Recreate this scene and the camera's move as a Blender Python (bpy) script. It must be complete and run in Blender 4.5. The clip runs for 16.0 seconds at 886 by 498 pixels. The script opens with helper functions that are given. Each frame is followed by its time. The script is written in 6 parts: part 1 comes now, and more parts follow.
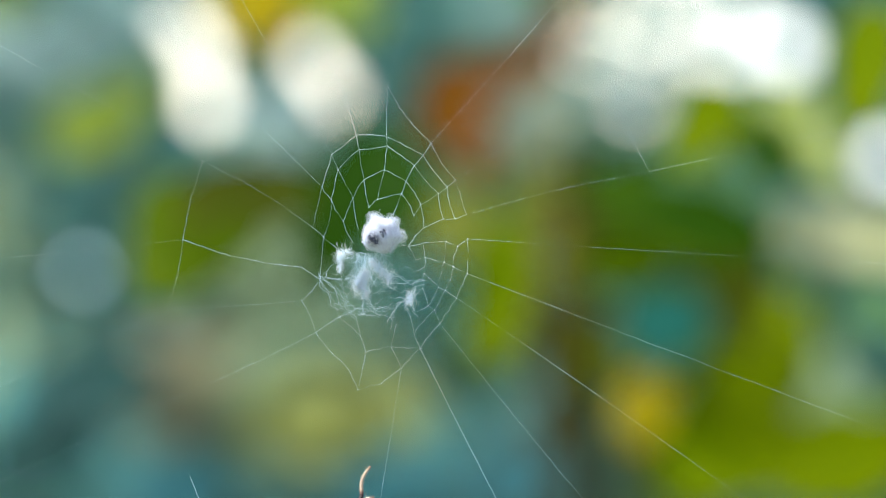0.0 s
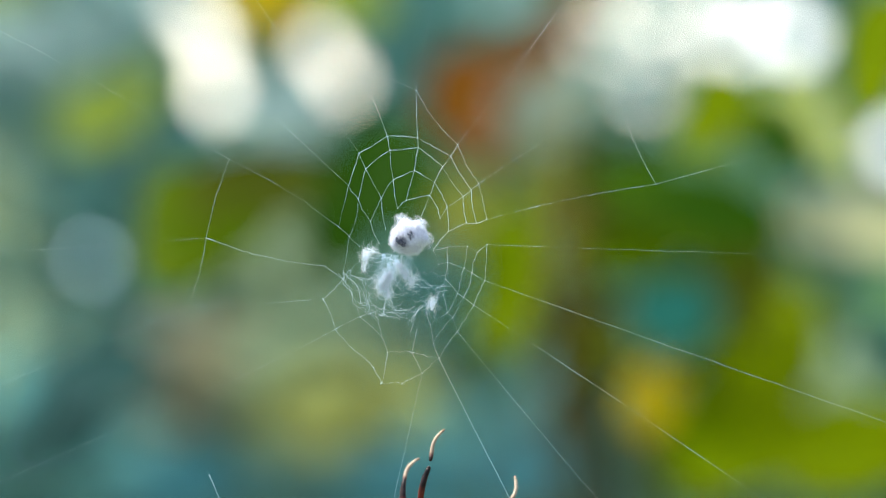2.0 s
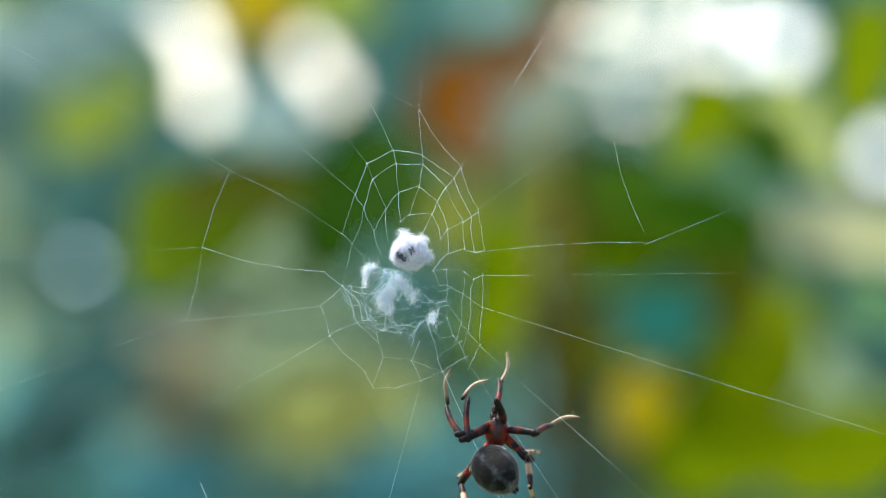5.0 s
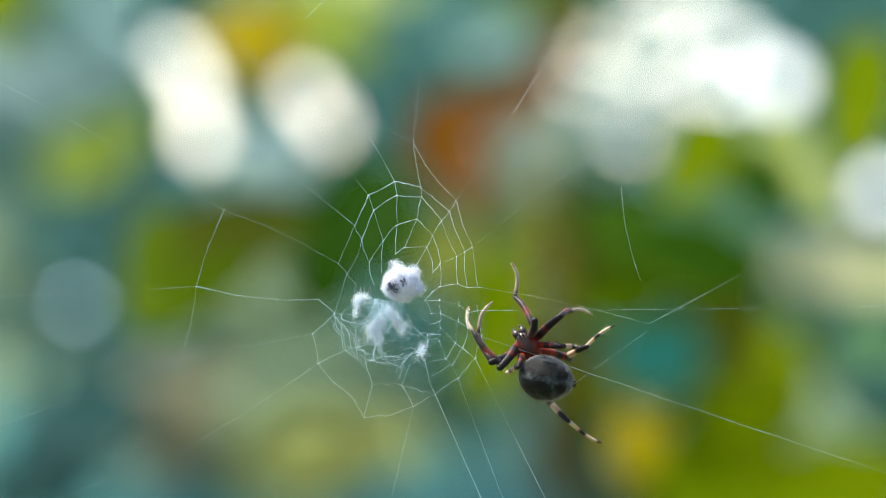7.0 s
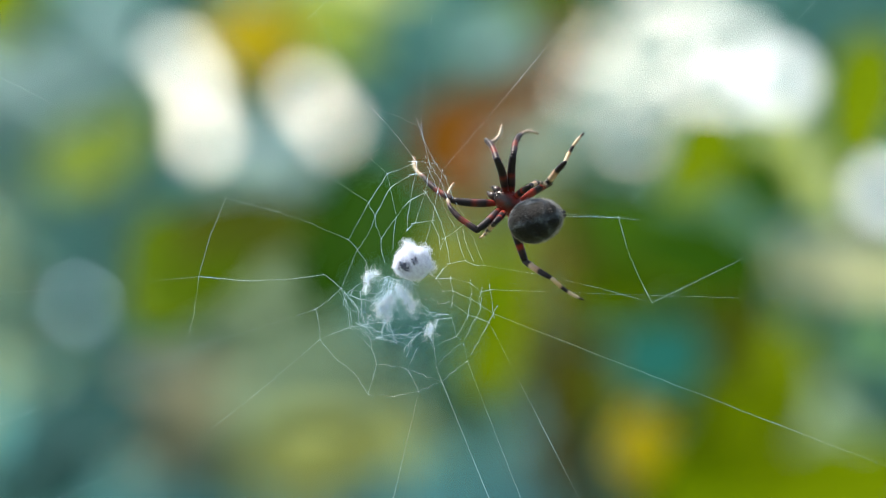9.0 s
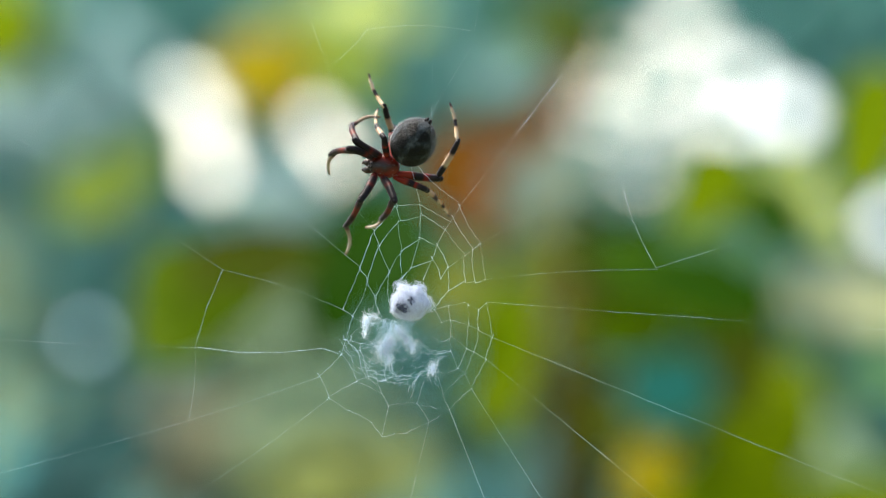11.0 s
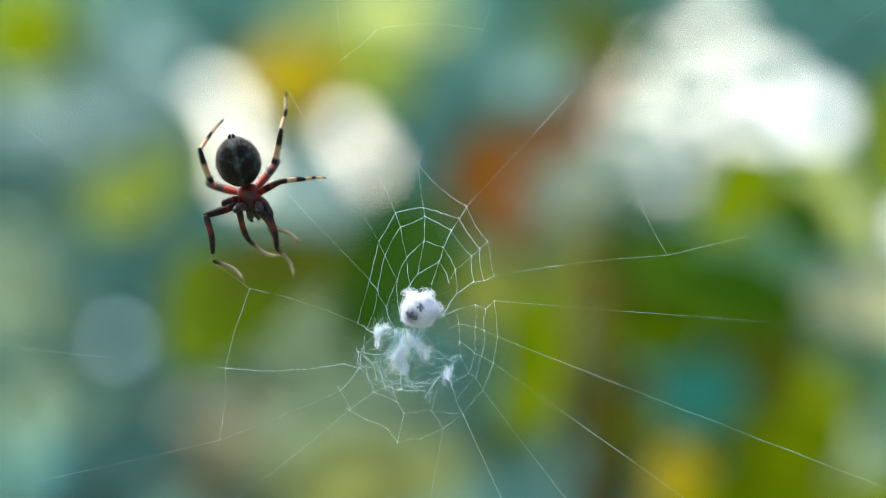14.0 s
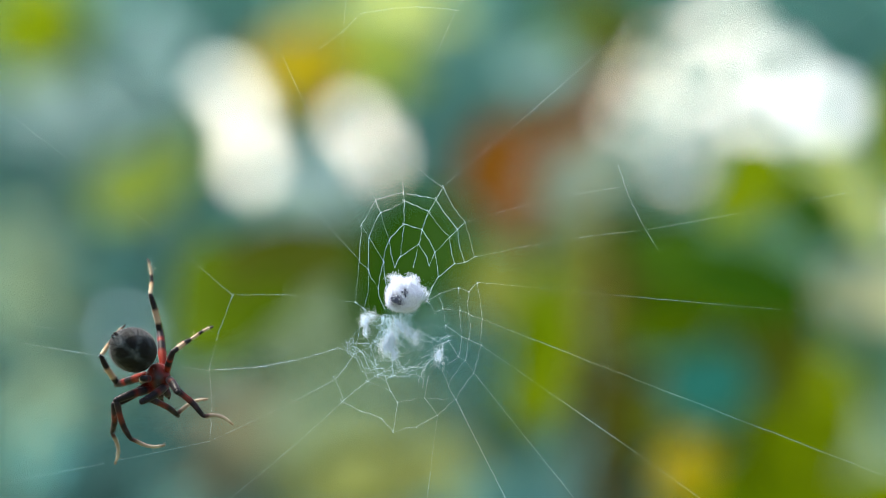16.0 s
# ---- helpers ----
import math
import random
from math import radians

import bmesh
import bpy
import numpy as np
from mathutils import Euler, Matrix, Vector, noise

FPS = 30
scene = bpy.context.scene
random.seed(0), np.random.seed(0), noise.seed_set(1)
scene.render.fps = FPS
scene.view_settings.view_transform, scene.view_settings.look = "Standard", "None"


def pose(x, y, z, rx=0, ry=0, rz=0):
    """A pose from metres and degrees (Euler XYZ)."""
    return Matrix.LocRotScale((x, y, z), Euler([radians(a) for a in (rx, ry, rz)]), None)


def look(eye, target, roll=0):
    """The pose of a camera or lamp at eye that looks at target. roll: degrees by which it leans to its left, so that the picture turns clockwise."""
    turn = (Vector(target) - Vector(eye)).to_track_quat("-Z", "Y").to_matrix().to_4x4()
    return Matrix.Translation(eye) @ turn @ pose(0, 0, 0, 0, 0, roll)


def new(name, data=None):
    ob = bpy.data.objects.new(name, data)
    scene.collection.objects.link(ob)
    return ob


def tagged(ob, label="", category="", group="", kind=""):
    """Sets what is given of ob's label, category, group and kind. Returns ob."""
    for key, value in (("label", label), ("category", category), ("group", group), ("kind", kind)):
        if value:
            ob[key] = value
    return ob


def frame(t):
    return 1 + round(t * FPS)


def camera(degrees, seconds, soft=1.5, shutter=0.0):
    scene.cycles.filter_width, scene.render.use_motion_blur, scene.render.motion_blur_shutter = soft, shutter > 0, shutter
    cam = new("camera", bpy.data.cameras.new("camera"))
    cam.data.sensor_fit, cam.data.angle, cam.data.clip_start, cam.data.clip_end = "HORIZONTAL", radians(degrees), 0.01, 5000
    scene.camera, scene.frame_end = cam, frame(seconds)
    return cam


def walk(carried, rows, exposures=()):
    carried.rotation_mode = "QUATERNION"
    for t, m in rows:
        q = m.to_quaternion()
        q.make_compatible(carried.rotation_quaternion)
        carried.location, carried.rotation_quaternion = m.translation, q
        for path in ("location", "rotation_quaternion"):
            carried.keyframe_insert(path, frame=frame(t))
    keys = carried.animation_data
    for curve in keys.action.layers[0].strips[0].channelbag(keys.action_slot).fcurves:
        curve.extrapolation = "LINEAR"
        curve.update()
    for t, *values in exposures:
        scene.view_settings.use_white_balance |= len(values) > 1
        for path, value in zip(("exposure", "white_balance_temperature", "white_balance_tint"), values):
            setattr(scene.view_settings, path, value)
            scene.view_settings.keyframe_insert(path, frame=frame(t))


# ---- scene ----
# An orb web with wrapped prey and an orb weaver that climbs round it, against far foliage.
cam = camera(24.0, 16.0, soft=0.95)
cam.data.dof.use_dof = True
cam.data.dof.focus_distance = 0.329
cam.data.dof.aperture_fstop = 5.5
CAMERA_ROWS = [
    (0, pose(0, 0, 1.5, 90.000, 0, 0.000)),
    (0.5, pose(0, 0, 1.5, 89.783, 0, 0.217)),
    (1, pose(0, 0, 1.5, 89.736, 0, 0.311)),
    (1.5, pose(0, 0, 1.5, 89.720, 0, 0.311)),
    (2, pose(0, 0, 1.5, 89.705, 0, 0.233)),
    (2.5, pose(0, 0, 1.5, 89.689, 0, 0.140)),
    (3, pose(0, 0, 1.5, 89.658, 0, 0.093)),
    (3.5, pose(0, 0, 1.5, 89.596, 0, 0.062)),
    (4, pose(0, 0, 1.5, 89.581, 0, 0.062)),
    (4.2, pose(0, 0, 1.5, 89.581, 0, 0.062)),
    (6.3, pose(0, 0, 1.5, 90.715, 0, -0.373)),
    (6.5, pose(0, 0, 1.5, 90.792, 0, -0.326)),
    (7, pose(0, 0, 1.5, 90.901, 0, -0.171)),
    (7.5, pose(0, 0, 1.5, 90.947, 0, 0.000)),
    (8, pose(0, 0, 1.5, 90.963, 0, 0.031)),
    (8.5, pose(0, 0, 1.5, 90.947, 0, -0.062)),
    (9, pose(0, 0, 1.5, 90.916, 0, -0.109)),
    (9.2, pose(0, 0, 1.5, 90.916, 0, -0.124)),
    (11.3, pose(0, 0, 1.5, 91.879, 0, 0.186)),
    (11.5, pose(0, 0, 1.5, 91.894, 0, 0.233)),
    (12, pose(0, 0, 1.5, 91.941, 0, 0.357)),
    (12.5, pose(0, 0, 1.5, 91.832, 0, 0.497)),
    (13, pose(0, 0, 1.5, 91.739, 0, 0.715)),
    (13.5, pose(0, 0, 1.5, 91.848, 0, 0.839)),
    (14, pose(0, 0, 1.5, 91.925, 0, 0.932)),
    (14.5, pose(0, 0, 1.5, 91.894, 0, 1.010)),
    (15, pose(0, 0, 1.5, 91.755, 0, 1.072)),
    (15.5, pose(0, 0, 1.5, 91.708, 0, 1.072)),
    (16, pose(0, 0, 1.5, 91.693, 0, 1.165)),
]
walk(cam, CAMERA_ROWS, exposures=[(0, 1.62, 7050, 8), (16, 1.63, 7050, 8)])

# ---- light: soft daylight under a thinly veiled sky ----
world = bpy.data.worlds.new("sky")
scene.world = world
world.use_nodes = True
wn = world.node_tree.nodes
sky = wn.new("ShaderNodeTexSky")
sky.sky_type = "NISHITA"
sky.sun_disc = False
sky.sun_elevation, sky.sun_rotation = radians(64.6), radians(-69.4)
sky.air_density, sky.dust_density, sky.ozone_density = 1.0, 3.4, 1.0
wn["Background"].inputs["Strength"].default_value = 0.138
world.node_tree.links.new(sky.outputs[0], wn["Background"].inputs["Color"])
sun = new("sun", bpy.data.lights.new("sun", "SUN"))
sun.data.energy, sun.data.angle, sun.data.color = 5.0, radians(20), (1.0, 0.97, 0.93)
sun.matrix_world = look((0, 0, 0), (0.40, -0.15, -0.90))


# ---- materials ----
def nodes_of(name):
    m = bpy.data.materials.new(name)
    m.use_nodes = True
    return m, m.node_tree.nodes, m.node_tree.links


def ramp_node(nodes, stops, interpolation="LINEAR"):
    r = nodes.new("ShaderNodeValToRGB")
    r.color_ramp.interpolation = interpolation
    el = r.color_ramp.elements
    while len(el) < len(stops):
        el.new(0.5)
    for e, (at, c) in zip(el, stops):
        e.position, e.color = at, (*c, 1)
    return r


def noise_node(nodes, links, scale, detail=4.0, rough=0.55, coord="Object"):
    tc = nodes.new("ShaderNodeTexCoord")
    n = nodes.new("ShaderNodeTexNoise")
    n.inputs["Scale"].default_value, n.inputs["Detail"].default_value = scale, detail
    n.inputs["Roughness"].default_value = rough
    links.new(tc.outputs[coord], n.inputs["Vector"])
    return n


def bumped(nodes, links, source, shader, strength, distance):
    b = nodes.new("ShaderNodeBump")
    b.inputs["Strength"].default_value, b.inputs["Distance"].default_value = strength, distance
    links.new(source, b.inputs["Height"])
    links.new(b.outputs["Normal"], shader.inputs["Normal"])


def leaf_material(name, dark, light, scale=40, gloss=0.5, through_light=0.62, island=False):
    """Leaf blade: mottled, a little glossy, letting light through; each leaf has its own tone."""
    m, nodes, links = nodes_of(name)
    p = nodes["Principled BSDF"]
    n = noise_node(nodes, links, scale)
    if island:
        pick = nodes.new("ShaderNodeNewGeometry").outputs["Random Per Island"]
    else:
        pick = nodes.new("ShaderNodeObjectInfo").outputs["Random"]
    mix = nodes.new("ShaderNodeMath")
    mix.operation = "MULTIPLY_ADD"
    mix.inputs[1].default_value = 0.55
    half = nodes.new("ShaderNodeMath")
    half.operation = "MULTIPLY"
    half.inputs[1].default_value = 0.45
    links.new(n.outputs["Fac"], half.inputs[0])
    links.new(pick, mix.inputs[0])
    links.new(half.outputs[0], mix.inputs[2])
    r = ramp_node(nodes, [(0.1, dark), (0.9, light)])
    links.new(mix.outputs[0], r.inputs[0])
    links.new(r.outputs[0], p.inputs["Base Color"])
    p.inputs["Roughness"].default_value = gloss
    p.inputs["Specular IOR Level"].default_value = 0.02
    t = nodes.new("ShaderNodeBsdfTranslucent")
    links.new(r.outputs[0], t.inputs["Color"])
    s = nodes.new("ShaderNodeMixShader")
    s.inputs[0].default_value = through_light
    links.new(p.outputs[0], s.inputs[1])
    links.new(t.outputs[0], s.inputs[2])
    links.new(s.outputs[0], nodes["Material Output"].inputs["Surface"])
    bumped(nodes, links, n.outputs["Fac"], p, 0.4, 0.002)
    return m


def mottled(name, dark, light, scale, rough=0.6, bump=0.0, distance=0.001, metal=0.0, shine=0.5):
    m, nodes, links = nodes_of(name)
    p = nodes["Principled BSDF"]
    n = noise_node(nodes, links, scale)
    r = ramp_node(nodes, [(0.3, dark), (0.7, light)])
    links.new(n.outputs["Fac"], r.inputs[0])
    links.new(r.outputs[0], p.inputs["Base Color"])
    p.inputs["Roughness"].default_value, p.inputs["Metallic"].default_value = rough, metal
    p.inputs["Specular IOR Level"].default_value = shine
    if bump:
        bumped(nodes, links, n.outputs["Fac"], p, bump, distance)
    return m


def silk_material(name, colour, gloss, through_light, grain=0.0):
    m, nodes, links = nodes_of(name)
    p = nodes["Principled BSDF"]
    p.inputs["Base Color"].default_value = (*colour, 1)
    p.inputs["Roughness"].default_value = gloss
    p.inputs["Specular IOR Level"].default_value = 0.06
    t = nodes.new("ShaderNodeBsdfTranslucent")
    t.inputs["Color"].default_value = (*colour, 1)
    s = nodes.new("ShaderNodeMixShader")
    s.inputs[0].default_value = through_light
    links.new(p.outputs[0], s.inputs[1])
    links.new(t.outputs[0], s.inputs[2])
    links.new(s.outputs[0], nodes["Material Output"].inputs["Surface"])
    if grain:
        n = noise_node(nodes, links, grain, 6.0, 0.7)
        r = ramp_node(nodes, [(0.35, [c * 0.5 for c in colour]), (0.6, colour)])
        links.new(n.outputs["Fac"], r.inputs[0])
        links.new(r.outputs[0], p.inputs["Base Color"])
        bumped(nodes, links, n.outputs["Fac"], p, 0.6, 0.00015)
    return m


def banded(name, length, bands):
    """Leg segment: colour bands along its length (metres), fine hairy grain, slight sheen."""
    m, nodes, links = nodes_of(name)
    p = nodes["Principled BSDF"]
    tc = nodes.new("ShaderNodeTexCoord")
    xyz = nodes.new("ShaderNodeSeparateXYZ")
    links.new(tc.outputs["Object"], xyz.inputs[0])
    n = noise_node(nodes, links, 900, 3)
    along = nodes.new("ShaderNodeMath")
    along.operation = "DIVIDE"
    along.inputs[1].default_value = length
    links.new(xyz.outputs["Z"], along.inputs[0])
    wob = nodes.new("ShaderNodeMath")
    wob.operation = "MULTIPLY_ADD"
    wob.inputs[1].default_value, wob.inputs[2].default_value = 0.10, -0.05
    links.new(n.outputs["Fac"], wob.inputs[0])
    add = nodes.new("ShaderNodeMath")
    links.new(along.outputs[0], add.inputs[0])
    links.new(wob.outputs[0], add.inputs[1])
    r = ramp_node(nodes, bands)
    links.new(add.outputs[0], r.inputs[0])
    links.new(r.outputs[0], p.inputs["Base Color"])
    p.inputs["Roughness"].default_value = 0.5
    p.inputs["Specular IOR Level"].default_value = 0.12
    p.inputs["Sheen Weight"].default_value, p.inputs["Sheen Roughness"].default_value = 0.10, 0.28
    p.inputs["Sheen Tint"].default_value = (0.85, 0.88, 1.0, 1)
    bumped(nodes, links, n.outputs["Fac"], p, 0.5, 0.0001)
    return m


BLACK, BROWN, RED = (0.006, 0.005, 0.007), (0.020, 0.012, 0.015), (0.15, 0.010, 0.006)
CREAM = (0.36, 0.30, 0.22)
SEGMENTS = {  # length in mm for legs 1 to 4
    "femur": (7.0, 6.8, 5.2, 8.0),
    "tibia": (7.0, 6.0, 4.1, 6.3),
    "metatarsus": (5.4, 5.4, 4.0, 6.2),
}
FRONT = {
    "femur": [(0.0, (0.13, 0.009, 0.005)), (0.16, (0.085, 0.009, 0.006)), (0.26, BLACK), (0.42, BROWN), (0.52, (0.07, 0.010, 0.008)), (0.62, BLACK), (1.0, BLACK)],
    "tibia": [(0.0, BLACK), (0.22, BROWN), (0.34, (0.085, 0.016, 0.011)), (0.5, (0.06, 0.014, 0.011)), (0.6, BLACK), (0.74, BROWN), (0.84, BLACK), (1.0, BLACK)],
    "metatarsus": [(0.0, BLACK), (0.14, (0.06, 0.03, 0.025)), (0.24, (0.16, 0.13, 0.10)), (0.5, (0.23, 0.19, 0.155)), (0.85, (0.33, 0.29, 0.23)), (0.95, (0.2, 0.14, 0.10))],
}
HIND = {
    "femur": [(0.0, RED), (0.36, (0.14, 0.016, 0.008)), (0.48, BLACK), (0.62, BLACK), (0.68, RED), (0.78, BROWN), (0.9, BLACK)],
    "tibia": [(0.0, BLACK), (0.2, BLACK), (0.28, (0.32, 0.24, 0.17)), (0.58, (0.26, 0.17, 0.12)), (0.66, BLACK), (0.95, BLACK)],
    "metatarsus": [(0.0, CREAM), (0.34, (0.32, 0.22, 0.13)), (0.42, BLACK), (0.55, BLACK), (0.62, (0.34, 0.27, 0.19)), (0.86, CREAM), (0.93, BROWN)],
}
LEG_MATERIAL = {}
for seg, lengths in SEGMENTS.items():
    for leg_no, mm in enumerate(lengths, 1):
        bands = (FRONT if leg_no < 3 else HIND)[seg]
        LEG_MATERIAL[seg, leg_no] = banded("%s_bands" % seg, mm / 1000, bands)
SILK = silk_material("silk_thread", (0.68, 0.87, 1.0), 0.35, 0.45)
FLUFF = silk_material("silk_tuft", (0.94, 0.96, 1.0), 0.8, 0.5, 2600)
FLOSS = silk_material("silk_floss", (0.84, 0.92, 1.0), 0.6, 0.5)
FIBRE = silk_material("silk_fibre", (0.84, 0.90, 1.0), 0.6, 0.5)
PREY = mottled("prey_husk", (0.020, 0.026, 0.05), (0.13, 0.15, 0.22), 1500, 0.7, 0.4, 0.0001, shine=0.15)


def carapace_material():
    """Hairy grey-brown along the middle, translucent dark red towards the rim."""
    m, nodes, links = nodes_of("carapace")
    p = nodes["Principled BSDF"]
    n = noise_node(nodes, links, 700, 4)
    tc = nodes.new("ShaderNodeTexCoord")
    xyz = nodes.new("ShaderNodeSeparateXYZ")
    links.new(tc.outputs["Object"], xyz.inputs[0])
    side = nodes.new("ShaderNodeMath")
    side.operation = "ABSOLUTE"
    links.new(xyz.outputs["Y"], side.inputs[0])
    wide = nodes.new("ShaderNodeMath")
    wide.operation = "MULTIPLY_ADD"
    wide.inputs[1].default_value = 480
    links.new(side.outputs[0], wide.inputs[0])
    links.new(n.outputs["Fac"], wide.inputs[2])
    fore = nodes.new("ShaderNodeMath")
    fore.operation = "MULTIPLY_ADD"
    fore.inputs[1].default_value = -150
    links.new(xyz.outputs["X"], fore.inputs[0])
    links.new(wide.outputs[0], fore.inputs[2])
    r = ramp_node(nodes, [(0.2, (0.022, 0.018, 0.019)), (0.5, (0.05, 0.009, 0.006)), (0.85, (0.11, 0.009, 0.005))])
    links.new(fore.outputs[0], r.inputs[0])
    links.new(r.outputs[0], p.inputs["Base Color"])
    p.inputs["Roughness"].default_value = 0.38
    p.inputs["Specular IOR Level"].default_value = 0.2
    bumped(nodes, links, n.outputs["Fac"], p, 0.4, 0.0001)
    return m


CARAPACE = carapace_material()
EYE = mottled("eye", (0.003, 0.003, 0.004), (0.006, 0.006, 0.008), 300, 0.08)
DOWN = mottled("grey_down", (0.10, 0.10, 0.11), (0.34, 0.34, 0.36), 600, 0.7)
BRISTLE = mottled("bristle", (0.006, 0.007, 0.009), (0.06, 0.07, 0.08), 800, 0.5)


def abdomen_material():
    """Charcoal hide with a folium: a broken pale midline, dim wavy crossbars and fine pale flecks."""
    m, nodes, links = nodes_of("abdomen_hide")
    p = nodes["Principled BSDF"]

    def calc(op, a, b=None, c=None):
        q = nodes.new("ShaderNodeMath")
        q.operation = op
        for i, v in enumerate((a, b, c)):
            if v is None:
                continue
            if isinstance(v, (int, float)):
                q.inputs[i].default_value = v
            else:
                links.new(v, q.inputs[i])
        return q.outputs[0]

    fine = noise_node(nodes, links, 1500, 5, 0.75).outputs["Fac"]
    mid = noise_node(nodes, links, 420, 4, 0.6).outputs["Fac"]
    tc = nodes.new("ShaderNodeTexCoord")
    xyz = nodes.new("ShaderNodeSeparateXYZ")
    links.new(tc.outputs["Object"], xyz.inputs[0])
    side = calc("ABSOLUTE", xyz.outputs["Y"])
    stripe = calc("MAXIMUM", calc("SUBTRACT", 1.0, calc("MULTIPLY", side, 1100)), 0.0)
    phase = calc("ADD", calc("MULTIPLY", xyz.outputs["X"], 2300), calc("ADD", calc("MULTIPLY", side, -900), calc("MULTIPLY", mid, 2.2)))
    bars = calc("POWER", calc("MULTIPLY_ADD", calc("SINE", phase), 0.5, 0.5), 2.0)
    reach = calc("MULTIPLY", calc("GREATER_THAN", side, 0.0005), calc("LESS_THAN", side, 0.0027))
    tone = calc("ADD", calc("MULTIPLY", stripe, 0.14), calc("MULTIPLY_ADD", mid, 0.9, 0.04))
    tone = calc("SUBTRACT", tone, calc("MULTIPLY", calc("MULTIPLY", bars, reach), 0.55))
    tone = calc("ADD", tone, calc("MULTIPLY_ADD", fine, 0.8, -0.42))
    r = ramp_node(nodes, [(0.20, (0.0015, 0.002, 0.003)), (0.44, (0.004, 0.006, 0.008)), (0.60, (0.022, 0.029, 0.036)), (0.88, (0.10, 0.12, 0.14))])
    links.new(tone, r.inputs[0])
    links.new(r.outputs[0], p.inputs["Base Color"])
    p.inputs["Roughness"].default_value = 0.55
    p.inputs["Specular IOR Level"].default_value = 0.12
    bumped(nodes, links, fine, p, 1.0, 0.0004)
    return m


ABDOMEN = abdomen_material()
BARK = mottled("bark", (0.026, 0.023, 0.003), (0.06, 0.05, 0.006), 30, 0.9, 0.8, 0.01, shine=0.05)
TWIG = mottled("twig_bark", (0.025, 0.03, 0.008), (0.07, 0.06, 0.02), 60, 0.85, 0.6, 0.003, shine=0.1)
SOIL = mottled("meadow", (0.04, 0.07, 0.02), (0.12, 0.12, 0.05), 1.5, 0.95, 0.8, 0.03)
TEAL = leaf_material("far_leaf", (0.07416, 0.2612, 0.256), (0.2818, 0.5699, 0.5121), 1.6, 0.5, 0.6, island=True)


# ---- small tools ----
def world_at(x, z, y=0.0):
    """Millimetres right, up and behind, from the middle of the web's plane, as a place."""
    return Vector((x / 1000, 0.33 + y / 1000, 1.5 + z / 1000))


def away(u, v, d):
    """A far place: u and v in thousandths to the right and up for each metre ahead, d metres ahead."""
    return Vector((u * d / 1000, d, 1.5 + v * d / 1000))


def mesh_of(name, verts, faces, material, smooth=True):
    me = bpy.data.meshes.new(name)
    me.from_pydata(verts, [], faces)
    me.materials.append(material)
    if smooth:
        me.polygons.foreach_set("use_smooth", [True] * len(me.polygons))
    me.update()
    return me


def part(name, me, parent, label=""):
    ob = new(name, me)
    ob.parent = parent
    return tagged(ob, label)


class Shape:
    """Collects vertices and faces of one mesh."""

    def __init__(self):
        self.v, self.f = [], []

    def tube(self, pts, radii, sides=8, cap=True):
        base = len(self.v)
        pts = [Vector(p) for p in pts]
        side = None
        for i, p in enumerate(pts):
            d = (pts[min(i + 1, len(pts) - 1)] - pts[max(i - 1, 0)]).normalized()
            if side is None:
                side = d.orthogonal().normalized()
            side = (side - d * side.dot(d)).normalized()
            up = d.cross(side)
            for k in range(sides):
                a = 2 * math.pi * k / sides
                self.v.append(p + (side * math.cos(a) + up * math.sin(a)) * radii[i])
        for i in range(len(pts) - 1):
            for k in range(sides):
                a, b = base + i * sides + k, base + i * sides + (k + 1) % sides
                self.f.append((a, b, b + sides, a + sides))
        if cap:
            self.f.append(tuple(range(base + sides - 1, base - 1, -1)))
            top = base + (len(pts) - 1) * sides
            self.f.append(tuple(range(top, top + sides)))

    def blob(self, centre, radii, rows=8, sides=10, rough=0.0, warp=None):
        base = len(self.v)
        for i in range(rows + 1):
            a = math.pi * i / rows
            for k in range(sides):
                b = 2 * math.pi * k / sides
                d = Vector((math.sin(a) * math.cos(b), math.sin(a) * math.sin(b), math.cos(a)))
                s = 1 + (rough * noise.noise(d * 2.3 + Vector(centre) * 900) if rough else 0)
                p = Vector((d.x * radii[0], d.y * radii[1], d.z * radii[2])) * s
                self.v.append(Vector(centre) + (warp(p) if warp else p))
        for i in range(rows):
            for k in range(sides):
                a, b = base + i * sides + k, base + i * sides + (k + 1) % sides
                self.f.append((a, a + sides, b + sides, b))

    def spike(self, root, tip, r):
        """A thin three-sided hair."""
        base = len(self.v)
        d = (Vector(tip) - Vector(root)).normalized()
        s = d.orthogonal().normalized()
        u = d.cross(s)
        for k in range(3):
            a = 2.0944 * k
            self.v.append(Vector(root) + (s * math.cos(a) + u * math.sin(a)) * r)
        self.v.append(Vector(tip))
        self.f += [(base, base + 1, base + 3), (base + 1, base + 2, base + 3), (base + 2, base, base + 3)]

    def done(self, name, material):
        return mesh_of(name, [tuple(p) for p in self.v], self.f, material)


def on_ball(rng, r):
    d = Vector((rng.gauss(0, 1), rng.gauss(0, 1), rng.gauss(0, 1))).normalized()
    return Vector((d.x * r[0], d.y * r[1], d.z * r[2]))


